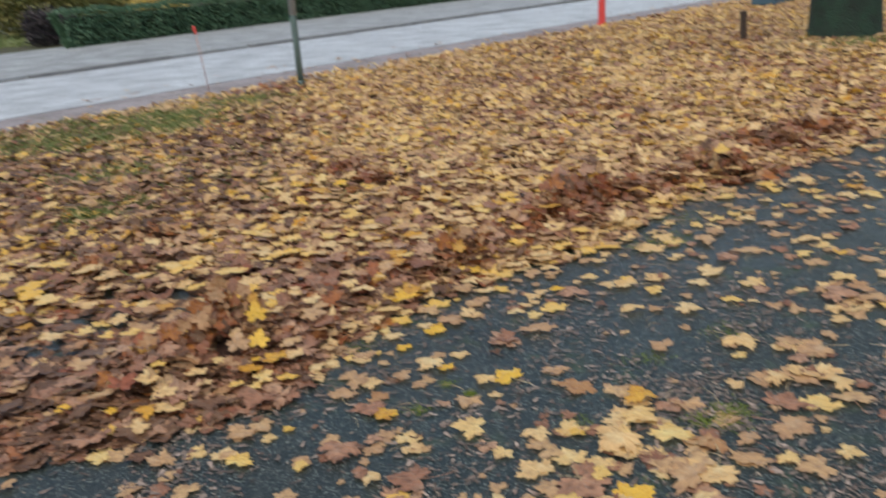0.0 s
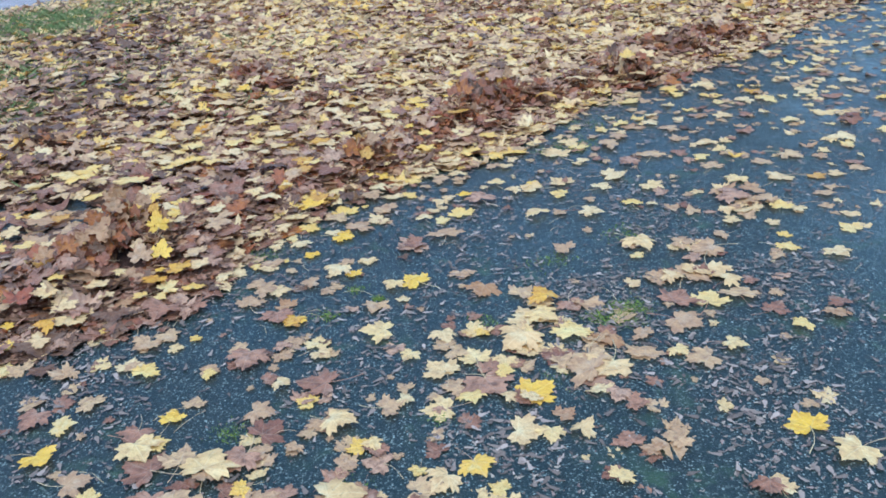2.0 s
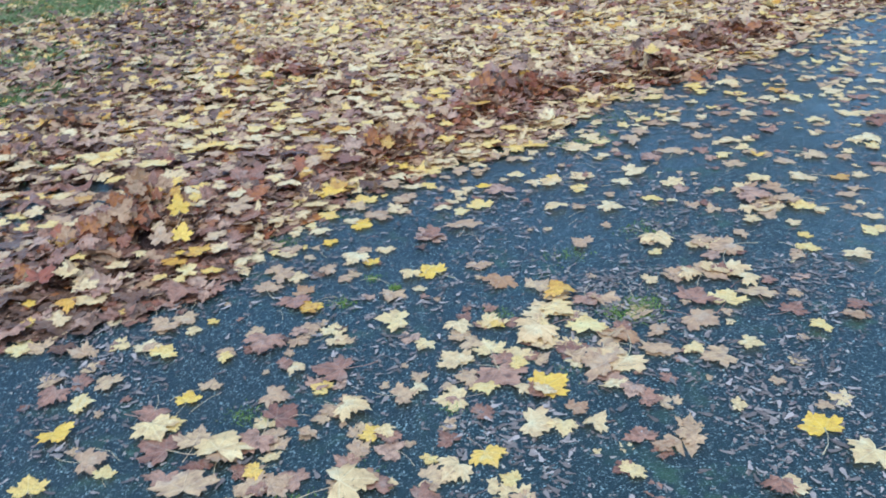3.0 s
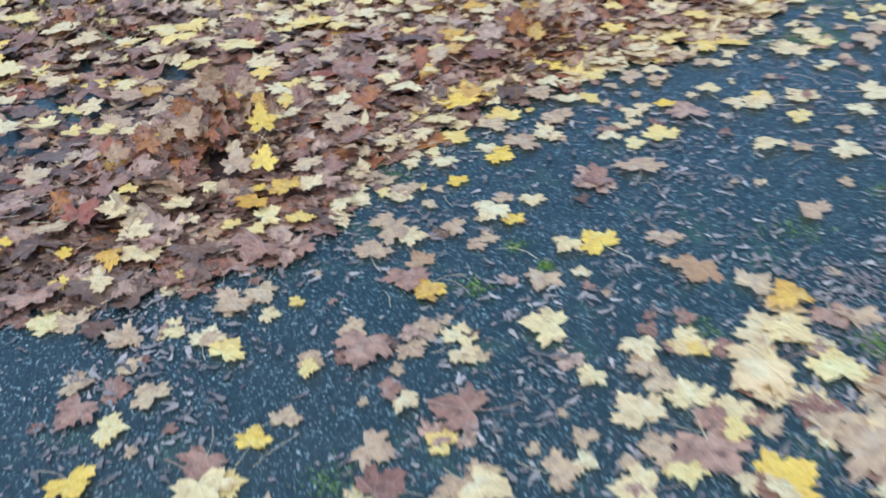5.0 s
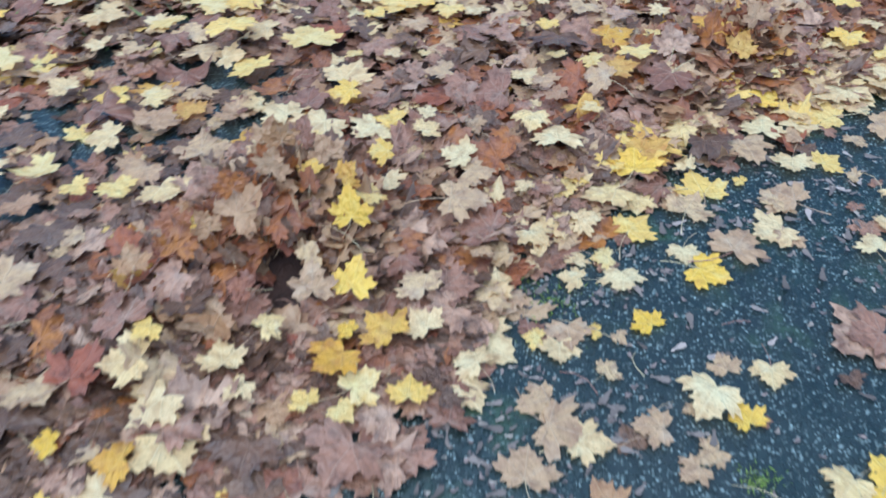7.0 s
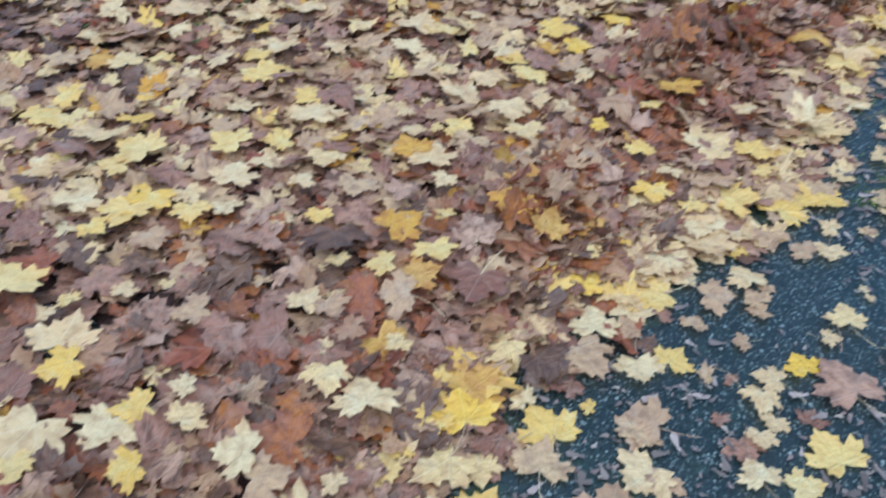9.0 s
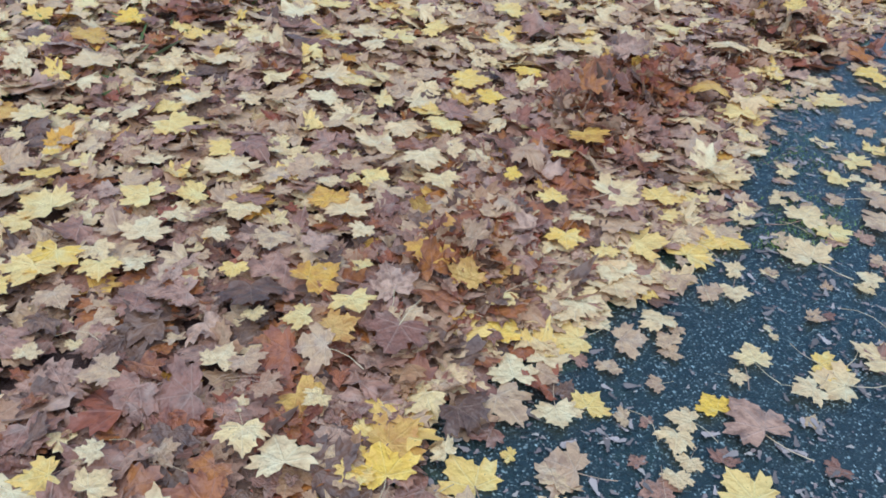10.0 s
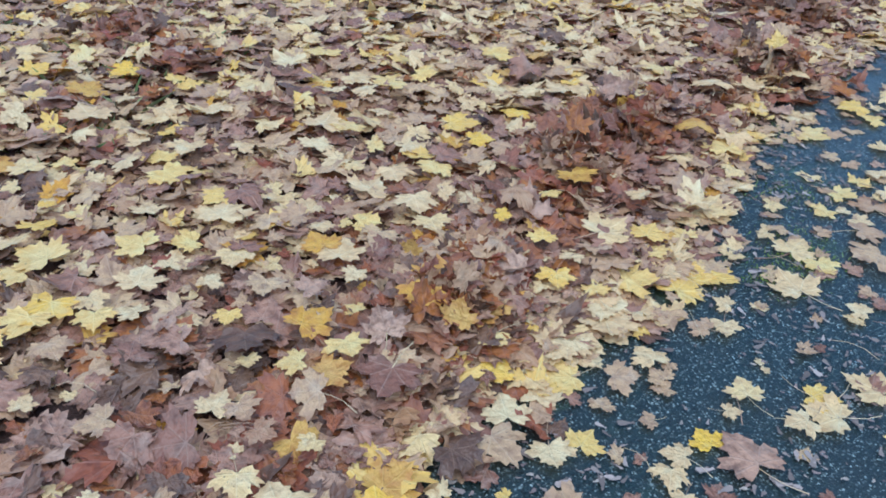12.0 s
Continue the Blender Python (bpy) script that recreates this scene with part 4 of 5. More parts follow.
fallen_leaf("tan", 1.964, 3.610, 0.110, 300)
fallen_leaf("tan", 2.172, 3.388, 0.080, 53)
fallen_leaf("tan", 1.562, 3.553, 0.084, 75)
fallen_leaf("tan", 1.883, 3.125, 0.067, 257)
fallen_leaf("amber", -0.749, 2.801, 0.084, 143)
fallen_leaf("cream", -1.942, 3.924, 0.131, 123)
fallen_leaf("cream", -1.820, 3.856, 0.149, 351)
fallen_leaf("yellow", -2.174, 3.774, 0.150, 322)
fallen_leaf("yellow", -2.181, 4.051, 0.138, 79)
fallen_leaf("yellow", -2.437, 4.168, 0.144, 56)
fallen_leaf("cream", -1.325, 3.821, 0.101, 177)
fallen_leaf("gold", -0.850, 3.000, 0.072, 95, 65)
fallen_leaf("yellow", 1.134, 4.660, 0.095, 275)
fallen_leaf("amber", -0.969, 5.300, 0.131, 64)
fallen_leaf("yellow", -0.137, 4.866, 0.100, 92)
fallen_leaf("cream", -0.537, 5.025, 0.089, 108)
fallen_leaf("yellow", -0.980, 4.762, 0.056, 92)
fallen_leaf("cream", -0.508, 3.796, 0.047, 272)
fallen_leaf("tan", -0.526, 3.638, 0.061, 292)
fallen_leaf("yellow", 0.123, 3.802, 0.040, 208)
fallen_leaf("cream", 1.407, 5.020, 0.125, 51)
fallen_leaf("tan", -0.184, 3.276, 0.086, 67)
fallen_leaf("tan", -0.704, 2.905, 0.074, 136)
fallen_leaf("gold", -0.814, 2.783, 0.045, 165)
fallen_leaf("tan", -0.202, 2.622, 0.050, 220)
fallen_leaf("tan", -0.264, 2.694, 0.068, 178)
fallen_leaf("gold", -0.112, 2.739, 0.061, 116)
fallen_leaf("cream", 0.063, 2.515, 0.041, 86)
fallen_leaf("cream", 0.262, 3.362, 0.058, 240)
fallen_leaf("rust", -1.080, 2.990, 0.062, 100, 70)
fallen_leaf("orange", -1.000, 3.020, 0.062, 80, 75)
fallen_leaf("rust", -0.930, 3.020, 0.056, 95, 70)
fallen_leaf("brown", -0.970, 2.950, 0.056, 90, 60)
fallen_leaf("orange", -1.120, 2.930, 0.062, 120, 60)
fallen_leaf("rust", -1.150, 2.870, 0.062, 60, 45)
fallen_leaf("rust", -1.200, 2.950, 0.062, 100, 50)
fallen_leaf("orange", -1.030, 3.100, 0.062, 70, 55)
fallen_leaf("orange", -0.920, 3.100, 0.056, 110, 60)
fallen_leaf("mauve", -0.980, 3.140, 0.062, 85, 50)
fallen_leaf("brown", -1.050, 2.880, 0.056, 90, 75)
fallen_leaf("rust", -1.020, 2.820, 0.056, 140, 40)
fallen_leaf("amber", -0.870, 3.080, 0.056, 60, 55)
fallen_leaf("orange", -1.220, 2.820, 0.062, 90, 40)
fallen_leaf("rust", -1.270, 2.880, 0.062, 110, 35)
fallen_leaf("orange", -1.000, 3.080, 0.062, 95, 80)
fallen_leaf("rust", 0.450, 4.600, 0.080, 80, 60)
fallen_leaf("mauve", 0.550, 4.620, 0.088, 100, 55)
fallen_leaf("rust", 0.620, 4.680, 0.080, 70, 70)
fallen_leaf("mauve", 0.700, 4.700, 0.088, 110, 60)
fallen_leaf("orange", 0.780, 4.740, 0.072, 90, 65)
fallen_leaf("rust", 0.500, 4.520, 0.080, 60, 45)
fallen_leaf("mauve", 0.660, 4.600, 0.088, 120, 40)
fallen_leaf("brown", 0.580, 4.560, 0.072, 90, 75)
fallen_leaf("amber", -0.050, 3.800, 0.072, 90, 50)
fallen_leaf("rust", -0.120, 3.840, 0.080, 80, 55)
fallen_leaf("orange", -0.020, 3.880, 0.072, 110, 60)
fallen_leaf("mauve", -0.220, 3.780, 0.088, 95, 45)
fallen_leaf("amber", -0.090, 4.100, 0.048, 80, 80)
fallen_leaf("mauve", 1.600, 5.220, 0.080, 90, 60)
fallen_leaf("tan", 1.680, 5.260, 0.080, 110, 55)
fallen_leaf("brown", 1.560, 5.280, 0.080, 70, 65)
fallen_leaf("yellow", 1.620, 5.180, 0.080, 90, 60)
fallen_leaf("rust", 1.720, 5.220, 0.072, 100, 50)


# ---- leaf cover ----
def pick_kinds(rng, n, **shares):
    w = np.array([shares.get(k, 0.0) for k in KINDS])
    return rng.choice(len(KINDS), n, p=w / w.sum())


def off_road(x, y):
    """Metres across towards the road."""
    return x * ROAD_SIDE.x + y * ROAD_SIDE.y


def soaked(x, y):
    """1 where the leaves lie flat, wet and dark behind the rim."""
    b = np.zeros(np.shape(x))
    for sx, sy, r in ((-0.72, 3.84, 0.18), (-0.85, 3.60, 0.28), (-0.50, 3.66, 0.18), (-1.10, 3.74, 0.18), (-1.0, 2.50, 0.2), (-1.2, 2.42, 0.2), (-0.8, 2.5, 0.12), (-1.4, 2.55, 0.2), (-0.78, 3.42, 0.24), (-0.45, 3.50, 0.17), (-0.22, 3.62, 0.13), (-1.15, 2.62, 0.25), (-0.85, 2.62, 0.16)):
        b = np.maximum(b, np.exp(-((x - sx) ** 2 + (y - sy) ** 2) / (r * r)))
    return b


def rusty(x, y):
    """1 where swept wet leaves have turned rust-red."""
    b = np.zeros(np.shape(x))
    for sx, sy, r in ((-0.70, 3.24, 0.20), (-0.95, 3.32, 0.18), (-0.55, 3.44, 0.14), (-0.06, 3.82, 0.15), (-0.30, 3.76, 0.15), (0.55, 4.58, 0.22), (0.28, 4.28, 0.15), (0.82, 4.72, 0.16)):
        b = np.maximum(b, np.exp(-((x - sx) ** 2 + (y - sy) ** 2) / (r * r)))
    return b


def cover():
    rng = np.random.default_rng(5)

    def scatter(per_m2, near, far, x0=-8, x1=14, y0=0.6, y1=24):
        n = int(per_m2 * (x1 - x0) * (y1 - y0))
        x, y = rng.uniform(x0, x1, n), rng.uniform(y0, y1, n)
        d = np.hypot(x + 0.2, y - 1.6)
        s, o = inside(x, y), off_road(x, y)
        p = np.clip((s + 0.05) / 0.14, 0, 1) * (1 - bare(x, y)) * np.clip((10.3 - o) / 0.7, 0, 1)
        ok = (d >= near) & (d < far) & (rng.uniform(0, 1, n) < p)
        return x[ok], y[ok]

    def lay(name, x, y, low, high, mix_low, mix_heap, level, label, curl=(0.2, 0.8), near=True):
        n = len(x)
        h, s = heaped(x, y), inside(x, y)
        share = rng.uniform(0, 1, (6, n))
        swept = np.clip(h / 0.045, 0, 1) + 0.6 * np.exp(-((s - 0.38) / 0.2) ** 2)
        kind = np.where(share[0] < swept, pick_kinds(rng, n, **mix_heap), pick_kinds(rng, n, **mix_low))
        kind = np.where(share[1] < 0.9 * soaked(x, y), pick_kinds(rng, n, mauve=0.38, brown=0.34, rust=0.22, orange=0.06), kind)
        if near:
            kind = np.where(share[2] < np.clip((h - 0.04) / 0.05, 0, 0.85), pick_kinds(rng, n, rust=0.34, brown=0.16, orange=0.24, mauve=0.14, tan=0.12), kind)
            kind = np.where((x > -0.58) & (share[3] < 0.65 * np.exp(-((s - 0.05) / 0.13) ** 2)), pick_kinds(rng, n, cream=0.44, tan=0.32, yellow=0.24), kind)
            kind = np.where(share[0] < 0.85 * rusty(x, y), pick_kinds(rng, n, rust=0.38, mauve=0.30, brown=0.18, orange=0.14), kind)
            # Shade under the crest painted as dark brown leaves, wider than the hollow itself.
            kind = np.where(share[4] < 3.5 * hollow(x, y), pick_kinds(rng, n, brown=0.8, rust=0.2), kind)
            kind = np.where((x < -0.58) & (s < 0.42) & (y < 3.1) & (share[3] < 0.92), pick_kinds(rng, n, mauve=0.60, brown=0.21, rust=0.07, tan=0.12), kind)
            kind = np.where((y > 4.2) & (h < 0.02) & (s > 0.3) & (share[2] < 0.22), pick_kinds(rng, n, cream=0.5, tan=0.35, yellow=0.15), kind)
        else:
            patch = (0.5 + 0.5 * np.sin(1.3 * x + 0.9 * y + np.sin(0.7 * y)) * np.sin(1.1 * y - 0.8 * x)) ** 2
            kind = np.where(share[2] < 0.5 * patch, pick_kinds(rng, n, mauve=0.52, brown=0.14, rust=0.20, orange=0.14), kind)
        left = np.clip((-0.5 - 0.1 * y - x) / 0.8, 0, 1) * np.clip((11.0 - y) / 3, 0, 1)
        damp = (x < -0.8) & (y < 3.25) & (h < 0.05)
        kind = np.where(share[5] < (0.55 + 0.4 * (y < 3.3) + 0.1 * (y > 4.4)) * left, pick_kinds(rng, n, brown=0.48, yellow=0.09, amber=0.07, mauve=0.26, orange=0.10), kind)
        kind = np.where(damp & (share[4] < 0.9), pick_kinds(rng, n, mauve=0.36, brown=0.42, orange=0.10, tan=0.08, rust=0.04), kind)
        size = np.clip(rng.normal(0.102 if near else 0.116, 0.026, n), 0.045, 0.17)
        loft = np.clip(0.12 + s / 0.4, 0.12, 1) * (1 - 0.8 * bare(x, y)) * (1.0 if near else 0.6)
        tilt = np.abs(rng.normal(0, 1, n)) * np.where(s > 0.6, 14, 9) * (loft if near else 1.2) + rng.uniform(0, 1, n) * np.clip(h / 0.06, 0, 1) * 42
        bend = np.where(rng.uniform(0, 1, n) < 0.1, rng.uniform(0.7, 1.5, n), rng.uniform(*curl, n))
        z = litter_top(x, y) * rng.uniform(0.8, 1.0, n) + rng.uniform(low, high, n) * loft + 0.003
        ok = (hollow(x, y) < 0.4) & (rng.uniform(0, 1, n) > 0.72 * np.clip((h - 0.05) / 0.05, 0, 1))
        x, y, z, size, kind, tilt, bend, s = (v[ok] for v in (x, y, z, size, kind, tilt, bend, s))
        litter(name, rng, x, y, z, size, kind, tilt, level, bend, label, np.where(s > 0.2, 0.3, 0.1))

    under = dict(mauve=0.45, brown=0.15, tan=0.16, rust=0.10, orange=0.10, cream=0.02, amber=0.02)
    far_under = dict(mauve=0.28, brown=0.09, tan=0.34, rust=0.04, orange=0.07, cream=0.14, yellow=0.04)
    heap_under = dict(mauve=0.48, brown=0.14, rust=0.24, orange=0.06, tan=0.08)
    over = dict(cream=0.38, yellow=0.20, tan=0.27, mauve=0.06, amber=0.05, orange=0.04)
    between = dict(tan=0.42, mauve=0.32, cream=0.12, orange=0.07, brown=0.04, rust=0.03)
    near_over = dict(cream=0.36, yellow=0.10, tan=0.32, mauve=0.12, amber=0.04, orange=0.06)
    heap_over = dict(mauve=0.48, tan=0.14, rust=0.19, yellow=0.05, cream=0.07, orange=0.07)
    close = (-5.6, 5.2, 0.4, 7)
    for near, far, nets, lower, upper, reach in ((0, 3.5, (1, 2, 2), 560, 250, close), (3.5, 5.2, (1, 1, 1), 540, 250, close), (5.2, 9.5, (0, 0, 1), 260, 190, (-10, 10, -2, 12)), (9.5, 22, (0, 0, 0), 130, 140, (-14, 14, -2, 24))):
        by = far < 6
        x, y = scatter(lower, near, far, *reach)
        lay("leaf_litter", x, y, -0.012, 0.012, under if by else far_under, heap_under, nets[0], "dense layer of mauve-brown fallen maple leaves on the verge", near=by)
        if by:
            x, y = scatter(190, near, far, *reach)
            gap = np.min([np.hypot(x - px, y - py) for px, py in TAKEN], axis=0)
            lay("leaf_litter", x[gap > 0.05], y[gap > 0.05], 0.006, 0.042, between, heap_under, nets[1], "dull pinkish-tan maple leaves half hidden among others", (0.25, 0.9))
        x, y = scatter(upper, near, far, *reach)
        if by:
            gap = np.min([np.hypot(x - px, y - py) for px, py in TAKEN], axis=0)
            ok = (gap > 0.09) & (rng.uniform(0, 1, len(x)) < np.clip(gap / 0.22, 0.4, 1) * (1 - 0.5 * soaked(x, y)) * np.clip(inside(x, y), 0.62, 1) * (1 - 0.8 * np.clip((heaped(x, y) - 0.04) / 0.06, 0, 1)))
            x, y = x[ok], y[ok]
        lay("leaf_litter", x, y, 0.008, 0.048, near_over if by else over, heap_over, nets[2], "yellow, cream and tan maple leaves strewn on top", (0.25, 0.95), by)

    # flat leaves filling the rim
    x, y = scatter(420, 0, 5.4, -4, 4, 0.6, 7)
    ok = inside(x, y) < 0.42
    lay("leaf_litter", x[ok], y[ok], 0.002, 0.010, dict(mauve=0.46, tan=0.34, brown=0.10, rust=0.05, orange=0.05), heap_under, 1, "flat mauve and tan leaves filling the swept rim", (0.1, 0.4))

    # torn pieces and small leaves between the large ones
    x, y = scatter(300, 0, 5.4, -5, 5, 0.6, 7)
    n = len(x)
    litter("leaf_litter", rng, x, y, litter_top(x, y) + rng.uniform(0.006, 0.020, n), rng.uniform(0.025, 0.065, n), np.where((x < -0.58) & (y < 3.2), pick_kinds(rng, n, brown=0.6, mauve=0.25, rust=0.15), pick_kinds(rng, n, mauve=0.40, tan=0.20, brown=0.16, orange=0.08, rust=0.08, cream=0.08)),
           np.abs(rng.normal(0, 12, n)), 0, rng.uniform(0.3, 1.0, n), "small torn pieces of brown and tan leaves")

    # crumpled leaves standing every way inside the heaps
    parts = []
    for hx, hy, top, r in HEAPS:
        if top > 0.035:
            n = int(2200 * top)
            parts.append(np.stack([rng.normal(hx, r * 0.6, n), rng.normal(hy, r * 0.6, n)], -1))
    x, y = np.concatenate(parts).T
    ok = hollow(x, y) < rng.uniform(0.15, 0.6, len(x))
    x, y = x[ok], y[ok]
    n = len(x)
    z = litter_top(x, y) * rng.uniform(0.5, 1.08, n) - 0.004
    litter("leaf_heap", rng, x, y, z, rng.uniform(0.08, 0.14, n), pick_kinds(rng, n, rust=0.36, mauve=0.22, brown=0.12, orange=0.18, tan=0.09, amber=0.03),
           rng.uniform(0.2, 1, n) * np.clip(heaped(x, y) / 0.10, 0.35, 1) * 90, 2, rng.uniform(0.5, 1.3, n), "crumpled rust and brown maple leaves heaped along the edge")

    # loose leaves that the single ones do not cover, farther out on the asphalt and on the shoulder
    n = 26000
    x, y = rng.uniform(-4, 12, n), rng.uniform(-4, 14, n)
    d, s = np.hypot(x - 0.3, y - 2.6), inside(x, y)
    ok = (s < 0) & (d > 1.75) & (rng.uniform(0, 1, n) < 0.06 + 0.5 * np.exp(-((x - 3.0) ** 2 + (y - 5.0) ** 2) / 6) + 0.3 * np.exp(s / 0.3) * (x > 1.2))
    x, y = x[ok], y[ok]
    litter("scattered_leaves", rng, x, y, np.full(len(x), 0.003), np.clip(rng.normal(0.082, 0.025, len(x)), 0.03, 0.14),
           pick_kinds(rng, len(x), cream=0.38, tan=0.32, yellow=0.12, mauve=0.15, orange=0.03), np.abs(rng.normal(0, 4, len(x))), 1,
           rng.uniform(0.3, 0.8, len(x)), "cream and tan maple leaves scattered on damp asphalt")
    n = 420
    a, o = rng.uniform(-4, 30, n), 10 + 2.4 * rng.uniform(0, 1, n) ** 2
    x, y = a * ROAD_WAY.x + o * ROAD_SIDE.x, a * ROAD_WAY.y + o * ROAD_SIDE.y
    litter("scattered_leaves", rng, x, y, np.full(n, 0.0), np.clip(rng.normal(0.1, 0.02, n), 0.05, 0.15),
           pick_kinds(rng, n, tan=0.4, mauve=0.3, cream=0.1, orange=0.1, brown=0.1), np.abs(rng.normal(0, 4, n)), 0,
           rng.uniform(0.3, 0.8, n), "brown leaves strewn on the gravel road shoulder")
    # small dull leaves and torn pieces between the single ones
    n = 9000
    x, y = rng.uniform(-2.2, 5.0, n), rng.uniform(0.9, 7.0, n)
    s = inside(x, y)
    ok = (s < 0.02) & (rng.uniform(0, 1, n) < 0.10 - 0.07 * (x > 0.2) * (y < 2.9) - 0.08 * (x < -0.5) * (y < 2.2) + 0.14 * (x > 0.5) * (y > 2.9) * (1 - 0.7 * np.exp(-((x - 0.7) ** 2 + (y - 3.4) ** 2) / 0.25)) + 0.12 * (x < 0.5) * (y > 1.9) * (y < 2.9) + 0.3 * np.exp(s / 0.12) + 0.5 * np.exp(-((x - 0.55) ** 2 + (y - 2.05) ** 2) / 0.14) + 0.3 * np.exp(-((x + 0.35) ** 2 + (y - 1.6) ** 2) / 0.1))
    x, y = x[ok], y[ok]
    litter("scattered_leaves", rng, x, y, np.full(len(x), 0.002), 0.03 + 0.075 * rng.uniform(0, 1, len(x)) ** 1.5,
           pick_kinds(rng, len(x), mauve=0.30, tan=0.50, brown=0.08, cream=0.12), np.abs(rng.normal(0, 3, len(x))), 1,
           rng.uniform(0.2, 0.7, len(x)), "small dull brown leaf pieces on damp asphalt")
    # loose groups of leaves on the asphalt
    spots = ((0.48, 2.15, 0.17, 34), (-0.35, 1.62, 0.14, 12), (1.50, 3.10, 0.14, 26), (1.12, 2.62, 0.13, 16), (0.55, 1.75, 0.16, 14), (0.1, 1.55, 0.15, 12))
    x = np.concatenate([rng.normal(cx, r, n) for cx, cy, r, n in spots])
    y = np.concatenate([rng.normal(cy, r * 0.8, n) for cx, cy, r, n in spots])
    n = len(x)
    litter("scattered_leaves", rng, x, y, np.full(n, 0.002), np.clip(rng.normal(0.085, 0.02, n), 0.04, 0.12),
           pick_kinds(rng, n, tan=0.46, mauve=0.18, cream=0.34, orange=0.02), np.abs(rng.normal(0, 4, n)), 2,
           rng.uniform(0.3, 0.9, n), "tan and brown leaves grouped on damp asphalt")
    # leaves thinning out from the rim on to the asphalt
    n = 1900
    x, y = rng.uniform(-2.4, 4.4, n), rng.uniform(1.4, 7.4, n)
    s = inside(x, y)
    gap = np.min([np.hypot(x - px, y - py) for px, py in TAKEN], axis=0)
    ok = (s < 0.1) & (gap > 0.06) & (rng.uniform(0, 1, n) < 0.6 * np.exp(-(s / 0.13) ** 2) * np.where(x < -0.6, 0.4, 1))
    x, y = x[ok], y[ok]
    n = len(x)
    litter("scattered_leaves", rng, x, y, np.full(n, 0.003), np.clip(rng.normal(0.095, 0.022, n), 0.04, 0.15),
           np.where(x < -0.58, pick_kinds(rng, n, mauve=0.62, brown=0.32, tan=0.06), pick_kinds(rng, n, tan=0.34, cream=0.28, mauve=0.26, yellow=0.08, orange=0.04)), np.abs(rng.normal(0, 4, n)), 2,
           rng.uniform(0.3, 0.9, n), "tan and cream leaves thinning out along the rim")
    if IN_LITTER:
        k, x, y, z, size, turn = (np.array(c) for c in zip(*IN_LITTER))
        n = len(x)
        litter("bright_leaves", rng, x, y, z + 0.042, size, np.array([KINDS.index(v) for v in k]), np.abs(rng.normal(0, 6, n)), 2,
               rng.uniform(0.15, 0.5, n), "larger yellow and cream maple leaves on top of the leaf cover", 0.0, turn)


def bed():
    """The rotting leaves inside the heaps, coloured darker for the shade in the gaps."""
    xs, ys = np.linspace(-3, 4, 141), np.linspace(2, 7, 101)
    gx, gy = np.meshgrid(xs, ys)
    gz = litter_top(gx, gy) * 0.6 - 0.001 - 0.05 * bare(gx, gy) - 0.03 * (inside(gx, gy) < 0.16)
    i = np.arange(gx.size).reshape(gx.shape)
    quads = np.stack([i[:-1, :-1], i[:-1, 1:], i[1:, 1:], i[1:, :-1]], -1).reshape(-1, 4)
    keep = gz.ravel()[quads].max(1) > 0.0
    ob = sheet("leaf_mould", np.stack([gx, gy, gz], -1).reshape(-1, 3), quads[keep], MULCH)
    tagged(ob, "leaf mould inside the heaps, coloured dark for shaded gaps", "leaf mould", kind="stuff")


def spikes(name, rng, x, y, z, high, wide, material, label, category, splay=0.5):
    """Blades: one bent triangle pair each."""
    n = len(x)
    w = rng.uniform(0, 2 * np.pi, n)
    dx, dy = np.cos(w) * wide, np.sin(w) * wide
    lx, ly = rng.normal(0, splay, n) * high, rng.normal(0, splay, n) * high
    base = np.stack([x, y, z], -1)
    a = base + np.stack([-dx, -dy, 0 * x], -1)
    b = base + np.stack([dx, dy, 0 * x], -1)
    c = base + np.stack([lx * 0.4 + dx * 0.7, ly * 0.4 + dy * 0.7, high * 0.6], -1)
    d = base + np.stack([lx, ly, high], -1)
    verts = np.stack([a, b, c, d], 1).reshape(-1, 3)
    o = (np.arange(n) * 4)[:, None, None]
    faces = (np.array([[0, 1, 2], [0, 2, 3]])[None] + o).reshape(-1, 3)
    return tagged(sheet(name, verts, faces, material), label, category, kind="stuff")


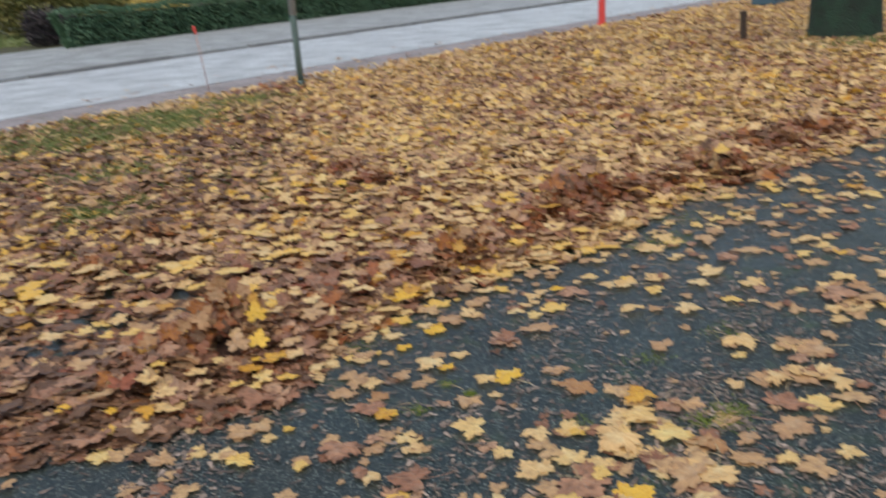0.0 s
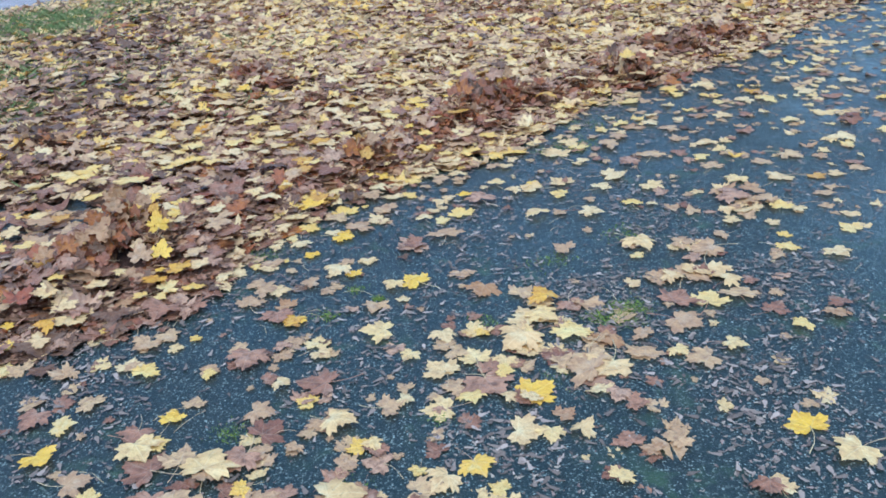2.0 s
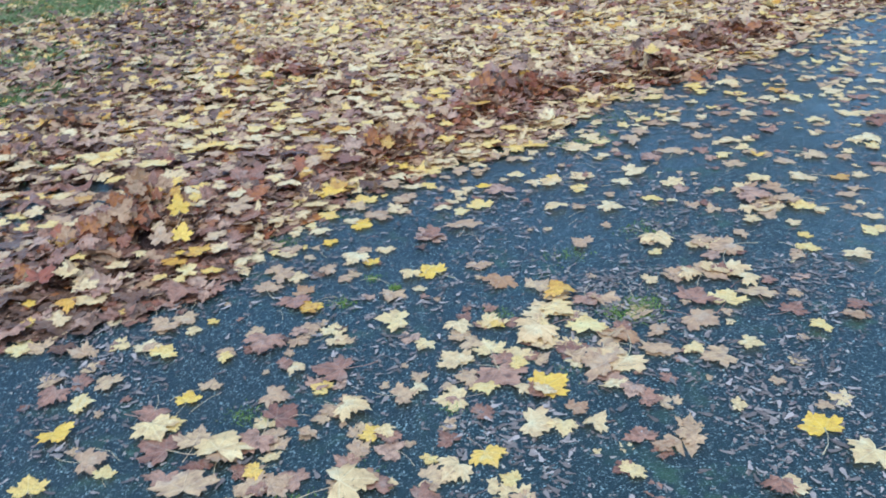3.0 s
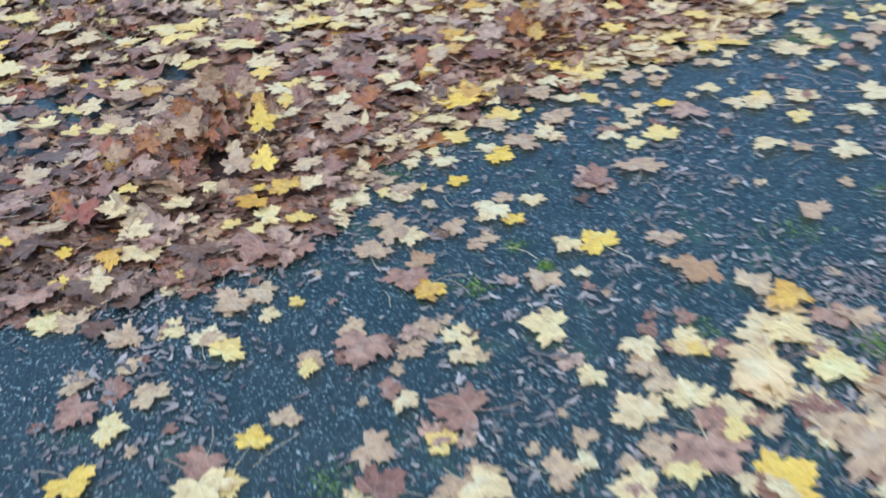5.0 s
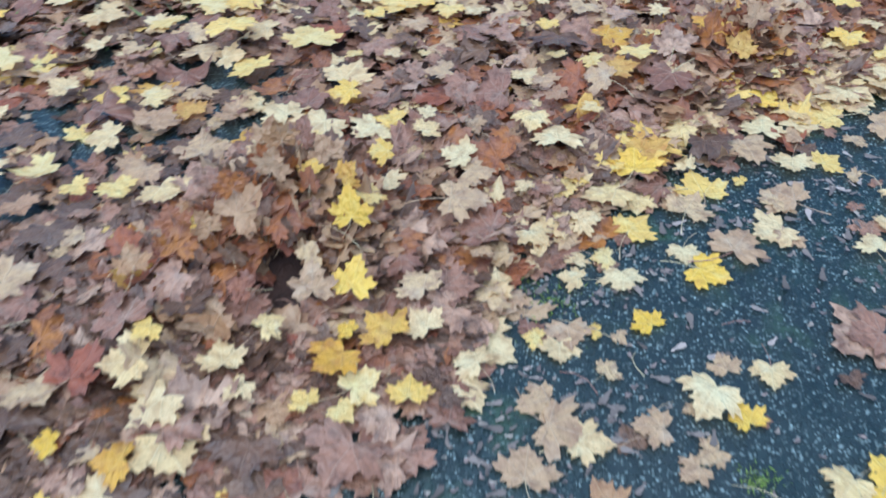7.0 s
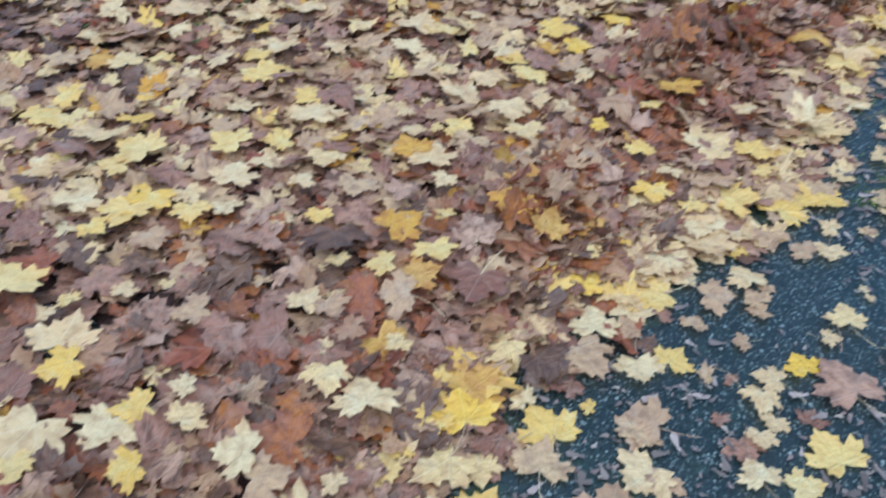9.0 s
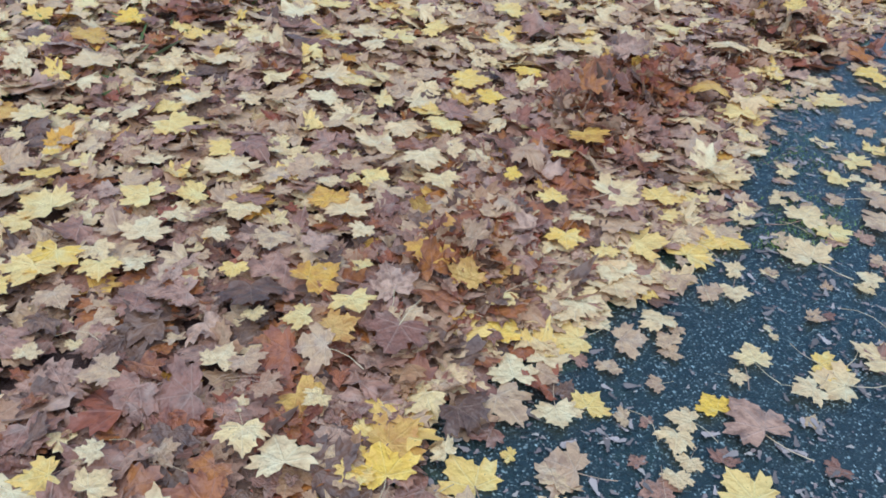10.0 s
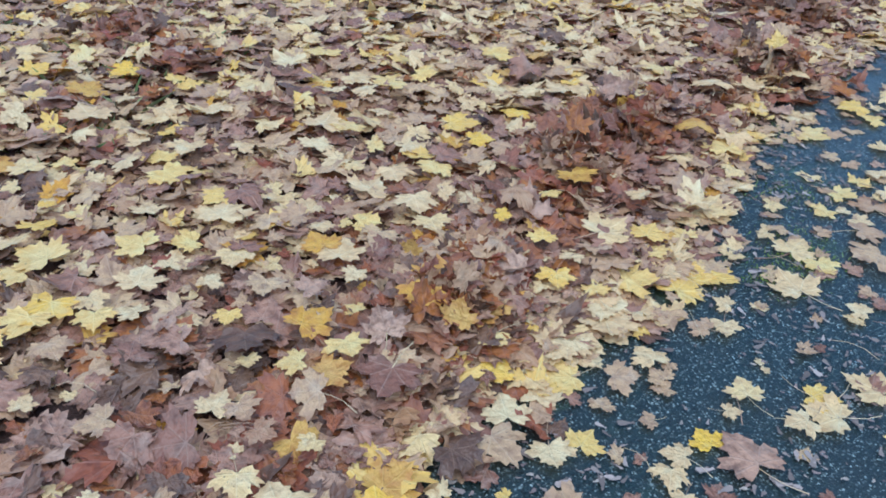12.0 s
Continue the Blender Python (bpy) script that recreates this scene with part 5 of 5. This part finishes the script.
def greenery():
    rng = np.random.default_rng(8)
    xs, ys = [], []
    for cx, cy, rx, ry, n in ((-4.1, 8.3, 1.0, 1.0, 2600), (-3.3, 9.4, 0.9, 0.6, 2100), (-2.7, 10.3, 0.7, 0.5, 1300), (-4.2, 9.3, 0.7, 0.5, 1000), (-5.3, 6.8, 1.2, 1.2, 1300), (-2.4, 5.25, 0.4, 0.35, 1000), (-2.8, 6.4, 0.5, 0.5, 900), (-3.1, 8.7, 0.6, 0.5, 1400),
                              (-1.9, 4.2, 0.3, 0.3, 300), (-1.05, 5.15, 0.25, 0.2, 250), (-0.7, 5.7, 0.3, 0.2, 250), (-1.8, 5.8, 0.6, 0.5, 500), (5.3, 11.6, 0.9, 0.5, 900), (6.4, 11.8, 0.9, 0.5, 800),
                              (0.4, 6.6, 1.5, 0.8, 400), (-1.4, 6.8, 1.0, 0.8, 600)):
        xs.append(rng.normal(cx, rx * 0.6, n)), ys.append(rng.normal(cy, ry * 0.6, n))
    x, y = np.concatenate(xs), np.concatenate(ys)
    ok = (inside(x, y) > 0.5) & (off_road(x, y) < 10.1)
    x, y = x[ok], y[ok]
    spikes("grass", rng, x, y, np.full(len(x), -0.005), rng.uniform(0.035, 0.085, len(x)), 0.0035, GRASS, "thin green lawn grass showing between the leaves", "grass", 0.7)
    xs, ys = [], []
    for cx, cy, r, n in ((0.81, 2.33, 0.06, 300), (0.70, 2.28, 0.055, 200), (0.76, 2.26, 0.07, 120), (-0.43, 1.86, 0.05, 90), (-0.11, 1.58, 0.05, 90), (0.14, 1.83, 0.03, 50), (-0.10, 2.62, 0.03, 50), (-0.02, 2.54, 0.02, 80),
                         (-0.19, 2.45, 0.04, 80), (-0.46, 2.97, 0.07, 120), (1.0, 4.05, 0.12, 150), (1.15, 4.35, 0.12, 150), (1.35, 4.75, 0.12, 150), (-0.26, 1.5, 0.05, 80), (0.32, 2.32, 0.05, 70), (0.62, 2.72, 0.08, 80), (0.95, 2.9, 0.09, 90), (0.45, 1.95, 0.05, 60), (0.98, 3.98, 0.10, 160), (0.85, 3.92, 0.08, 120)):
        xs.append(rng.normal(cx, r * 0.6, 2 * n)), ys.append(rng.normal(cy, r * 0.5, 2 * n))
    x, y = np.concatenate(xs), np.concatenate(ys)
    spikes("moss", rng, x, y, np.full(len(x), 0.0), rng.uniform(0.003, 0.010, len(x)), 0.0013, MOSS, "small tufts of green moss growing in the asphalt", "moss", 0.9)


def seeds():
    """Winged maple seeds and crumbs on the asphalt."""
    rng = np.random.default_rng(21)
    shape = np.array([(-0.5, 0.0, 0.02), (-0.40, 0.10, 0.10), (-0.40, -0.09, 0.10), (-0.25, 0.07, 0.06), (-0.25, -0.06, 0.05), (0.05, 0.23, 0.03), (0.05, -0.07, 0.05), (0.34, 0.33, 0.04), (0.5, 0.15, 0.09), (0.36, -0.05, 0.06)])
    tris = np.array([(0, 2, 1), (1, 2, 4), (1, 4, 3), (3, 4, 6), (3, 6, 5), (5, 6, 9), (5, 9, 7), (7, 9, 8)])
    for name, n, lo, hi, thin, material, label in (("maple_keys", 23000, 0.014, 0.042, 1.0, SEEDS, "dry greyish winged maple seeds strewn on asphalt"),
                                                   ("leaf_crumbs", 44000, 0.005, 0.018, 1.6, CRUMBS, "crumbs of brown leaves strewn on asphalt")):
        x, y = rng.normal(0.8, 2.0, n), rng.normal(2.8, 1.8, n)
        x[::3], y[::3] = rng.uniform(0.8, 4.5, len(x[::3])), rng.uniform(2.2, 6.5, len(x[::3]))
        x[1::5], y[1::5] = rng.uniform(-1.4, 1.3, len(x[1::5])), rng.uniform(1.6, 3.5, len(x[1::5]))
        x[2::7], y[2::7] = rng.uniform(0.1, 1.6, len(x[2::7])), rng.uniform(1.4, 2.6, len(x[2::7]))
        s = inside(x, y)
        gap = np.min([np.hypot(x - px, y - py) for px, py in TAKEN], axis=0)
        clump = np.clip(0.5 + 0.5 * np.sin(7.3 * x + 3.9 * y) + 0.5 * np.sin(5.1 * y - 8.7 * x + 2), 0.15, 1)
        ok = (s < 0.05) & (gap > 0.05) & (rng.uniform(0, 1, n) < (0.4 + 0.6 * np.exp(s / 0.4)) * clump)
        x, y = x[ok], y[ok]
        n = len(x)
        size, w = rng.uniform(lo, hi, n), rng.uniform(0, 2 * np.pi, n)
        flip = np.where(rng.uniform(0, 1, n) < 0.5, -1, 1)
        px, py = shape[None, :, 0] * size[:, None], shape[None, :, 1] * (size * flip * thin)[:, None]
        pz = shape[None, :, 2] * size[:, None] * rng.uniform(0.6, 1.8, (n, 1)) + 0.003
        c, sn = np.cos(w)[:, None], np.sin(w)[:, None]
        verts = np.stack([px * c - py * sn + x[:, None], px * sn + py * c + y[:, None], pz], -1).reshape(-1, 3)
        faces = (tris[None] + (np.arange(n) * len(shape))[:, None, None]).reshape(-1, 3)
        tagged(sheet(name, verts, faces, material), label, "seeds" if name == "maple_keys" else "leaf crumbs", kind="stuff")


def loose_stalks():
    rng = np.random.default_rng(31)
    bm = bmesh.new()
    for _ in range(320):
        x, y = rng.uniform(-2.2, 2.6), rng.uniform(1.4, 6.0)
        if inside(x, y) < -0.9 and rng.uniform() < 0.7:
            continue
        z = float(litter_top(np.float64(x), np.float64(y))) + (0.02 if inside(x, y) > 0 else 0.003)
        w, long, side = rng.uniform(0, 6.3), rng.uniform(0.05, 0.12), rng.uniform(-0.015, 0.015)
        c, s = math.cos(w), math.sin(w)
        pts = [(x + c * u * long - s * side * 4 * u * (1 - u), y + s * u * long + c * side * 4 * u * (1 - u), z + 0.012 * math.sin(3.1 * u)) for u in (0, 0.35, 0.7, 1)]
        tube(pts, (0.0009, 0.0007, 0.0007, 0.0013), 4, bm)
    tagged(link("loose_stalks", bm, STALK, smooth=True), "thin reddish and straw-coloured loose leaf stalks", "leaf stalks", kind="stuff")


cover()
bed()
greenery()
seeds()
loose_stalks()


# ---- verge and street ----
def sign_pole():
    t = thing("sign_pole", pose(-2.25, 11.62, 0, 0, 0.6, 0), "grey-green painted steel pole on the leaf-covered verge", "pole")
    part("shaft", tube([(0, 0, -0.1), (0, 0, 0.6), (0, 0, 3.2)], (0.045, 0.045, 0.045), 16), POLE, t, smooth=True)
    part("collar", lathe([(0.0, 0.0), (0.055, 0.0), (0.06, 0.02), (0.06, 0.05), (0.047, 0.07), (0.0, 0.07)]), POLE, t, "worn painted collar", True)
    part("sleeve", tube([(0, 0, 0.95), (0, 0, 3.22)], (0.05, 0.05), 16), ZINC, t, "pale galvanised upper sleeve", True)


def red_post():
    t = thing("marker_post", pose(3.03, 18.3, 0, 2, 0, 20), "bright red plastic marker post on the verge", "post")
    part("post", lathe([(0.0, -0.05), (0.085, -0.05), (0.085, 0.02), (0.078, 0.04), (0.07, 0.9), (0.055, 1.0), (0.0, 1.02)], 16), RED, t, smooth=True)
    part("foot", lathe([(0.0, 0.0), (0.12, 0.0), (0.12, 0.02), (0.09, 0.04), (0.0, 0.04)], 16), RED, t, smooth=True)


def snow_stick():
    t = thing("marker_stick", pose(-3.66, 11.95, 0, 0, -4, 0), "thin faded orange marker stick with a red tip", "stick")
    part("rod", tube([(0, 0, -0.1), (0.004, 0, 0.4), (0, 0, 0.86)], (0.008, 0.0075, 0.007), 8), STICK, t, smooth=True)
    part("tip", lathe([(0.0, 0.78), (0.018, 0.78), (0.02, 0.8), (0.02, 0.88), (0.01, 0.9), (0.0, 0.9)], 10), RED, t, "red tip", True)


def stump_post():
    t = thing("wooden_post", pose(4.30, 13.0, 0, 0, -2, 15), "short dark weathered wooden post among leaves", "post")
    part("post", box(0.075, 0.075, 0.52, -0.08, 0.008), TIMBER, t)
    part("cap", box(0.085, 0.085, 0.02, 0.425, 0.005), TIMBER, t)


def maple_tree():
    rng = random.Random(4)
    t = thing("maple_tree", pose(5.62, 12.6, 0), "large bare maple with a dark mossy trunk", "tree")
    high = [(0, 0, -0.15), (0, 0, 0.0), (0.01, 0, 0.18), (0.0, 0.01, 0.5), (0.0, 0.02, 1.0), (0.03, 0.0, 1.8), (0.05, -0.04, 2.8), (0.02, 0.0, 3.9)]
    part("trunk", tube(high, (0.55, 0.53, 0.50, 0.48, 0.46, 0.43, 0.40, 0.36), 28, rough=0.10), BARK, t, smooth=True)
    for k in range(7):
        w, up = k * 0.9 + rng.uniform(-0.2, 0.2), rng.uniform(0.7, 1.5)
        p, d = Vector((0, 0, 3.2 + 0.12 * k)), Vector((math.cos(w), math.sin(w), up)).normalized()
        pts, rad = [tuple(p)], [0.2]
        for i in range(6):
            d = (d + Vector((rng.uniform(-0.25, 0.25), rng.uniform(-0.25, 0.25), rng.uniform(-0.1, 0.2)))).normalized()
            p = p + d * 0.9
            pts.append(tuple(p)), rad.append(0.16 * 0.72 ** i)
        bm = tube(pts, rad, 9)
        for i in range(2, 6):
            for _ in range(3):
                q = Vector(pts[i])
                e = Vector((rng.uniform(-1, 1), rng.uniform(-1, 1), rng.uniform(-0.1, 0.9))).normalized()
                mids = [tuple(q + e * s + Vector((0, 0, 0.05 * s * s))) for s in (0, 0.4, 0.9, 1.5)]
                tube(mids, (0.035, 0.025, 0.016, 0.006), 5, bm)
        part("limb", bm, TWIG, t, smooth=True)


def grit_bin():
    t = thing("grit_bin", pose(7.35, 20.3, 0, 0, 0, 47), "blue plastic grit bin on the far verge", "bin")
    part("body", box(1.0, 0.6, 0.55, 0.02, 0.05), BIN, t)
    part("lid", box(1.06, 0.66, 0.14, 0.57, 0.05), BIN_DARK, t, "dark teal lid")
    part("panel", box(0.3, 0.03, 0.4, 0.1, 0.01, 0.2, -0.31), BIN_DARK, t, "dark teal front panel")


def foliage(rng, n, place, size):
    """Small pointed leaves: place(n) gives their middles; each is a folded pair of triangles."""
    c = place(n)
    a = rng.normal(0, 1, (n, 3))
    a /= np.linalg.norm(a, axis=1, keepdims=True)
    b = np.cross(a, rng.normal(0, 1, (n, 3)))
    b /= np.linalg.norm(b, axis=1, keepdims=True)
    s = rng.uniform(0.6, 1.3, (n, 1)) * size
    up = np.cross(a, b)
    verts = np.stack([c - a * s, c + b * s * 0.45 + up * s * 0.15, c + a * s, c - b * s * 0.45 + up * s * 0.15], 1).reshape(-1, 3)
    faces = (np.array([[0, 1, 2], [0, 2, 3]])[None] + (np.arange(n) * 4)[:, None, None]).reshape(-1, 3)
    return verts, faces


def hedge():
    rng = np.random.default_rng(14)
    long, deep, tall = 34.0, 0.75, 1.0
    t = thing("hedge", pose(-11.15, 24.0, 0.03, 0, 0, 49), "clipped dark green hedge along the footway", "hedge")
    # Solid near-black green block filling the hedge behind its leaves.
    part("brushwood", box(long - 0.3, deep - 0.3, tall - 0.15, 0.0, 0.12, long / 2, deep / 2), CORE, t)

    def place(n):
        face = rng.choice(3, n, p=(0.55, 0.40, 0.05))
        u, v = rng.uniform(0, long, n), rng.uniform(0, 1, n)
        bump = 0.05 * np.sin(u * 2.1) + 0.04 * np.sin(u * 5.3 + 1) + rng.normal(0, 0.04, n)
        x = np.where(face == 2, 0.02 + bump, u)
        y = np.where(face == 0, 0.04 + bump, v * deep)
        z = np.where(face == 1, tall + bump * 0.8, v * tall)
        return np.stack([x, y, np.maximum(z, 0.02)], -1)

    verts, faces = foliage(rng, 42000, place, 0.05)
    leaves = sheet("leaves", verts, faces, HEDGE, smooth=False)
    leaves.parent = t


def shrub(x, y, wide, tall, material, label, n, seed, name="shrub"):
    rng = np.random.default_rng(seed)
    t = thing(name, pose(x, y, -0.04), label, "shrub")
    bm = bmesh.new()
    for k in range(9):
        w, r = k * 0.7, wide * rng.uniform(0.15, 0.4)
        tube([(0.05 * math.cos(w), 0.05 * math.sin(w), 0), (r * 0.5 * math.cos(w), r * 0.5 * math.sin(w), tall * 0.45), (r * math.cos(w), r * math.sin(w), tall * 0.85)], (0.03, 0.02, 0.006), 5, bm)
    part("stems", bm, TWIG, t, smooth=True)

    def place(n):
        k = max(12, n // 160)
        w, u = rng.uniform(0, 6.3, k), rng.uniform(0, 1, k) ** 0.5
        clump = np.stack([np.cos(w) * u * wide * 0.42, np.sin(w) * u * wide * 0.42, tall * (0.12 + 0.78 * rng.uniform(0, 1, k) * (1 - 0.45 * u * u))], -1)
        return np.abs(clump[rng.integers(0, k, n)] + rng.normal(0, wide * 0.07, (n, 3))) * np.array([0, 0, 1]) + (clump[rng.integers(0, k, n)] + rng.normal(0, wide * 0.07, (n, 3))) * np.array([1, 1, 0])

    verts, faces = foliage(rng, n, place, 0.05 + 0.012 * wide)
    leaves = sheet("leaves", verts, faces, material, smooth=False)
    leaves.parent = t


def gate_post():
    t = thing("gate_post", pose(-2.75, 35.0, 0.03, 0, 0, 49), "pale concrete gate post beside the hedge", "post")
    part("shaft", box(0.2, 0.2, 1.15, 0, 0.02), CONCRETE, t)
    part("cap", box(0.26, 0.26, 0.07, 1.15, 0.02), CONCRETE, t)


def far_lawn():
    rng = np.random.default_rng(77)
    n = 9000
    x, y = rng.uniform(-24, -15, n), rng.uniform(29, 40, n)
    spikes("grass", rng, x, y, np.full(n, -0.05), rng.uniform(0.06, 0.14, n), 0.02, GRASS, "green lawn beyond the footway", "grass", 0.6)


sign_pole()
red_post()
snow_stick()
stump_post()
maple_tree()
grit_bin()
hedge()
shrub(-13.6, 28.3, 1.7, 1.35, PLUM, "rounded dark purple-brown shrub beside the lawn", 5200, 1)
shrub(-17.5, 36.0, 4.5, 3.2, OLIVE, "loose olive-green shrub behind the lawn", 9000, 2)
shrub(-15.4, 36.5, 3.0, 2.6, OLIVE, "loose olive-green shrub behind the hedge", 9000, 3)
shrub(-12.6, 36.0, 2.6, 1.9, GOLD, "autumn-gold shrub behind the hedge", 7000, 5)
shrub(-3.2, 42.0, 4.2, 3.0, OLIVE, "loose olive-green shrub behind the hedge", 8000, 6)
gate_post()
far_lawn()
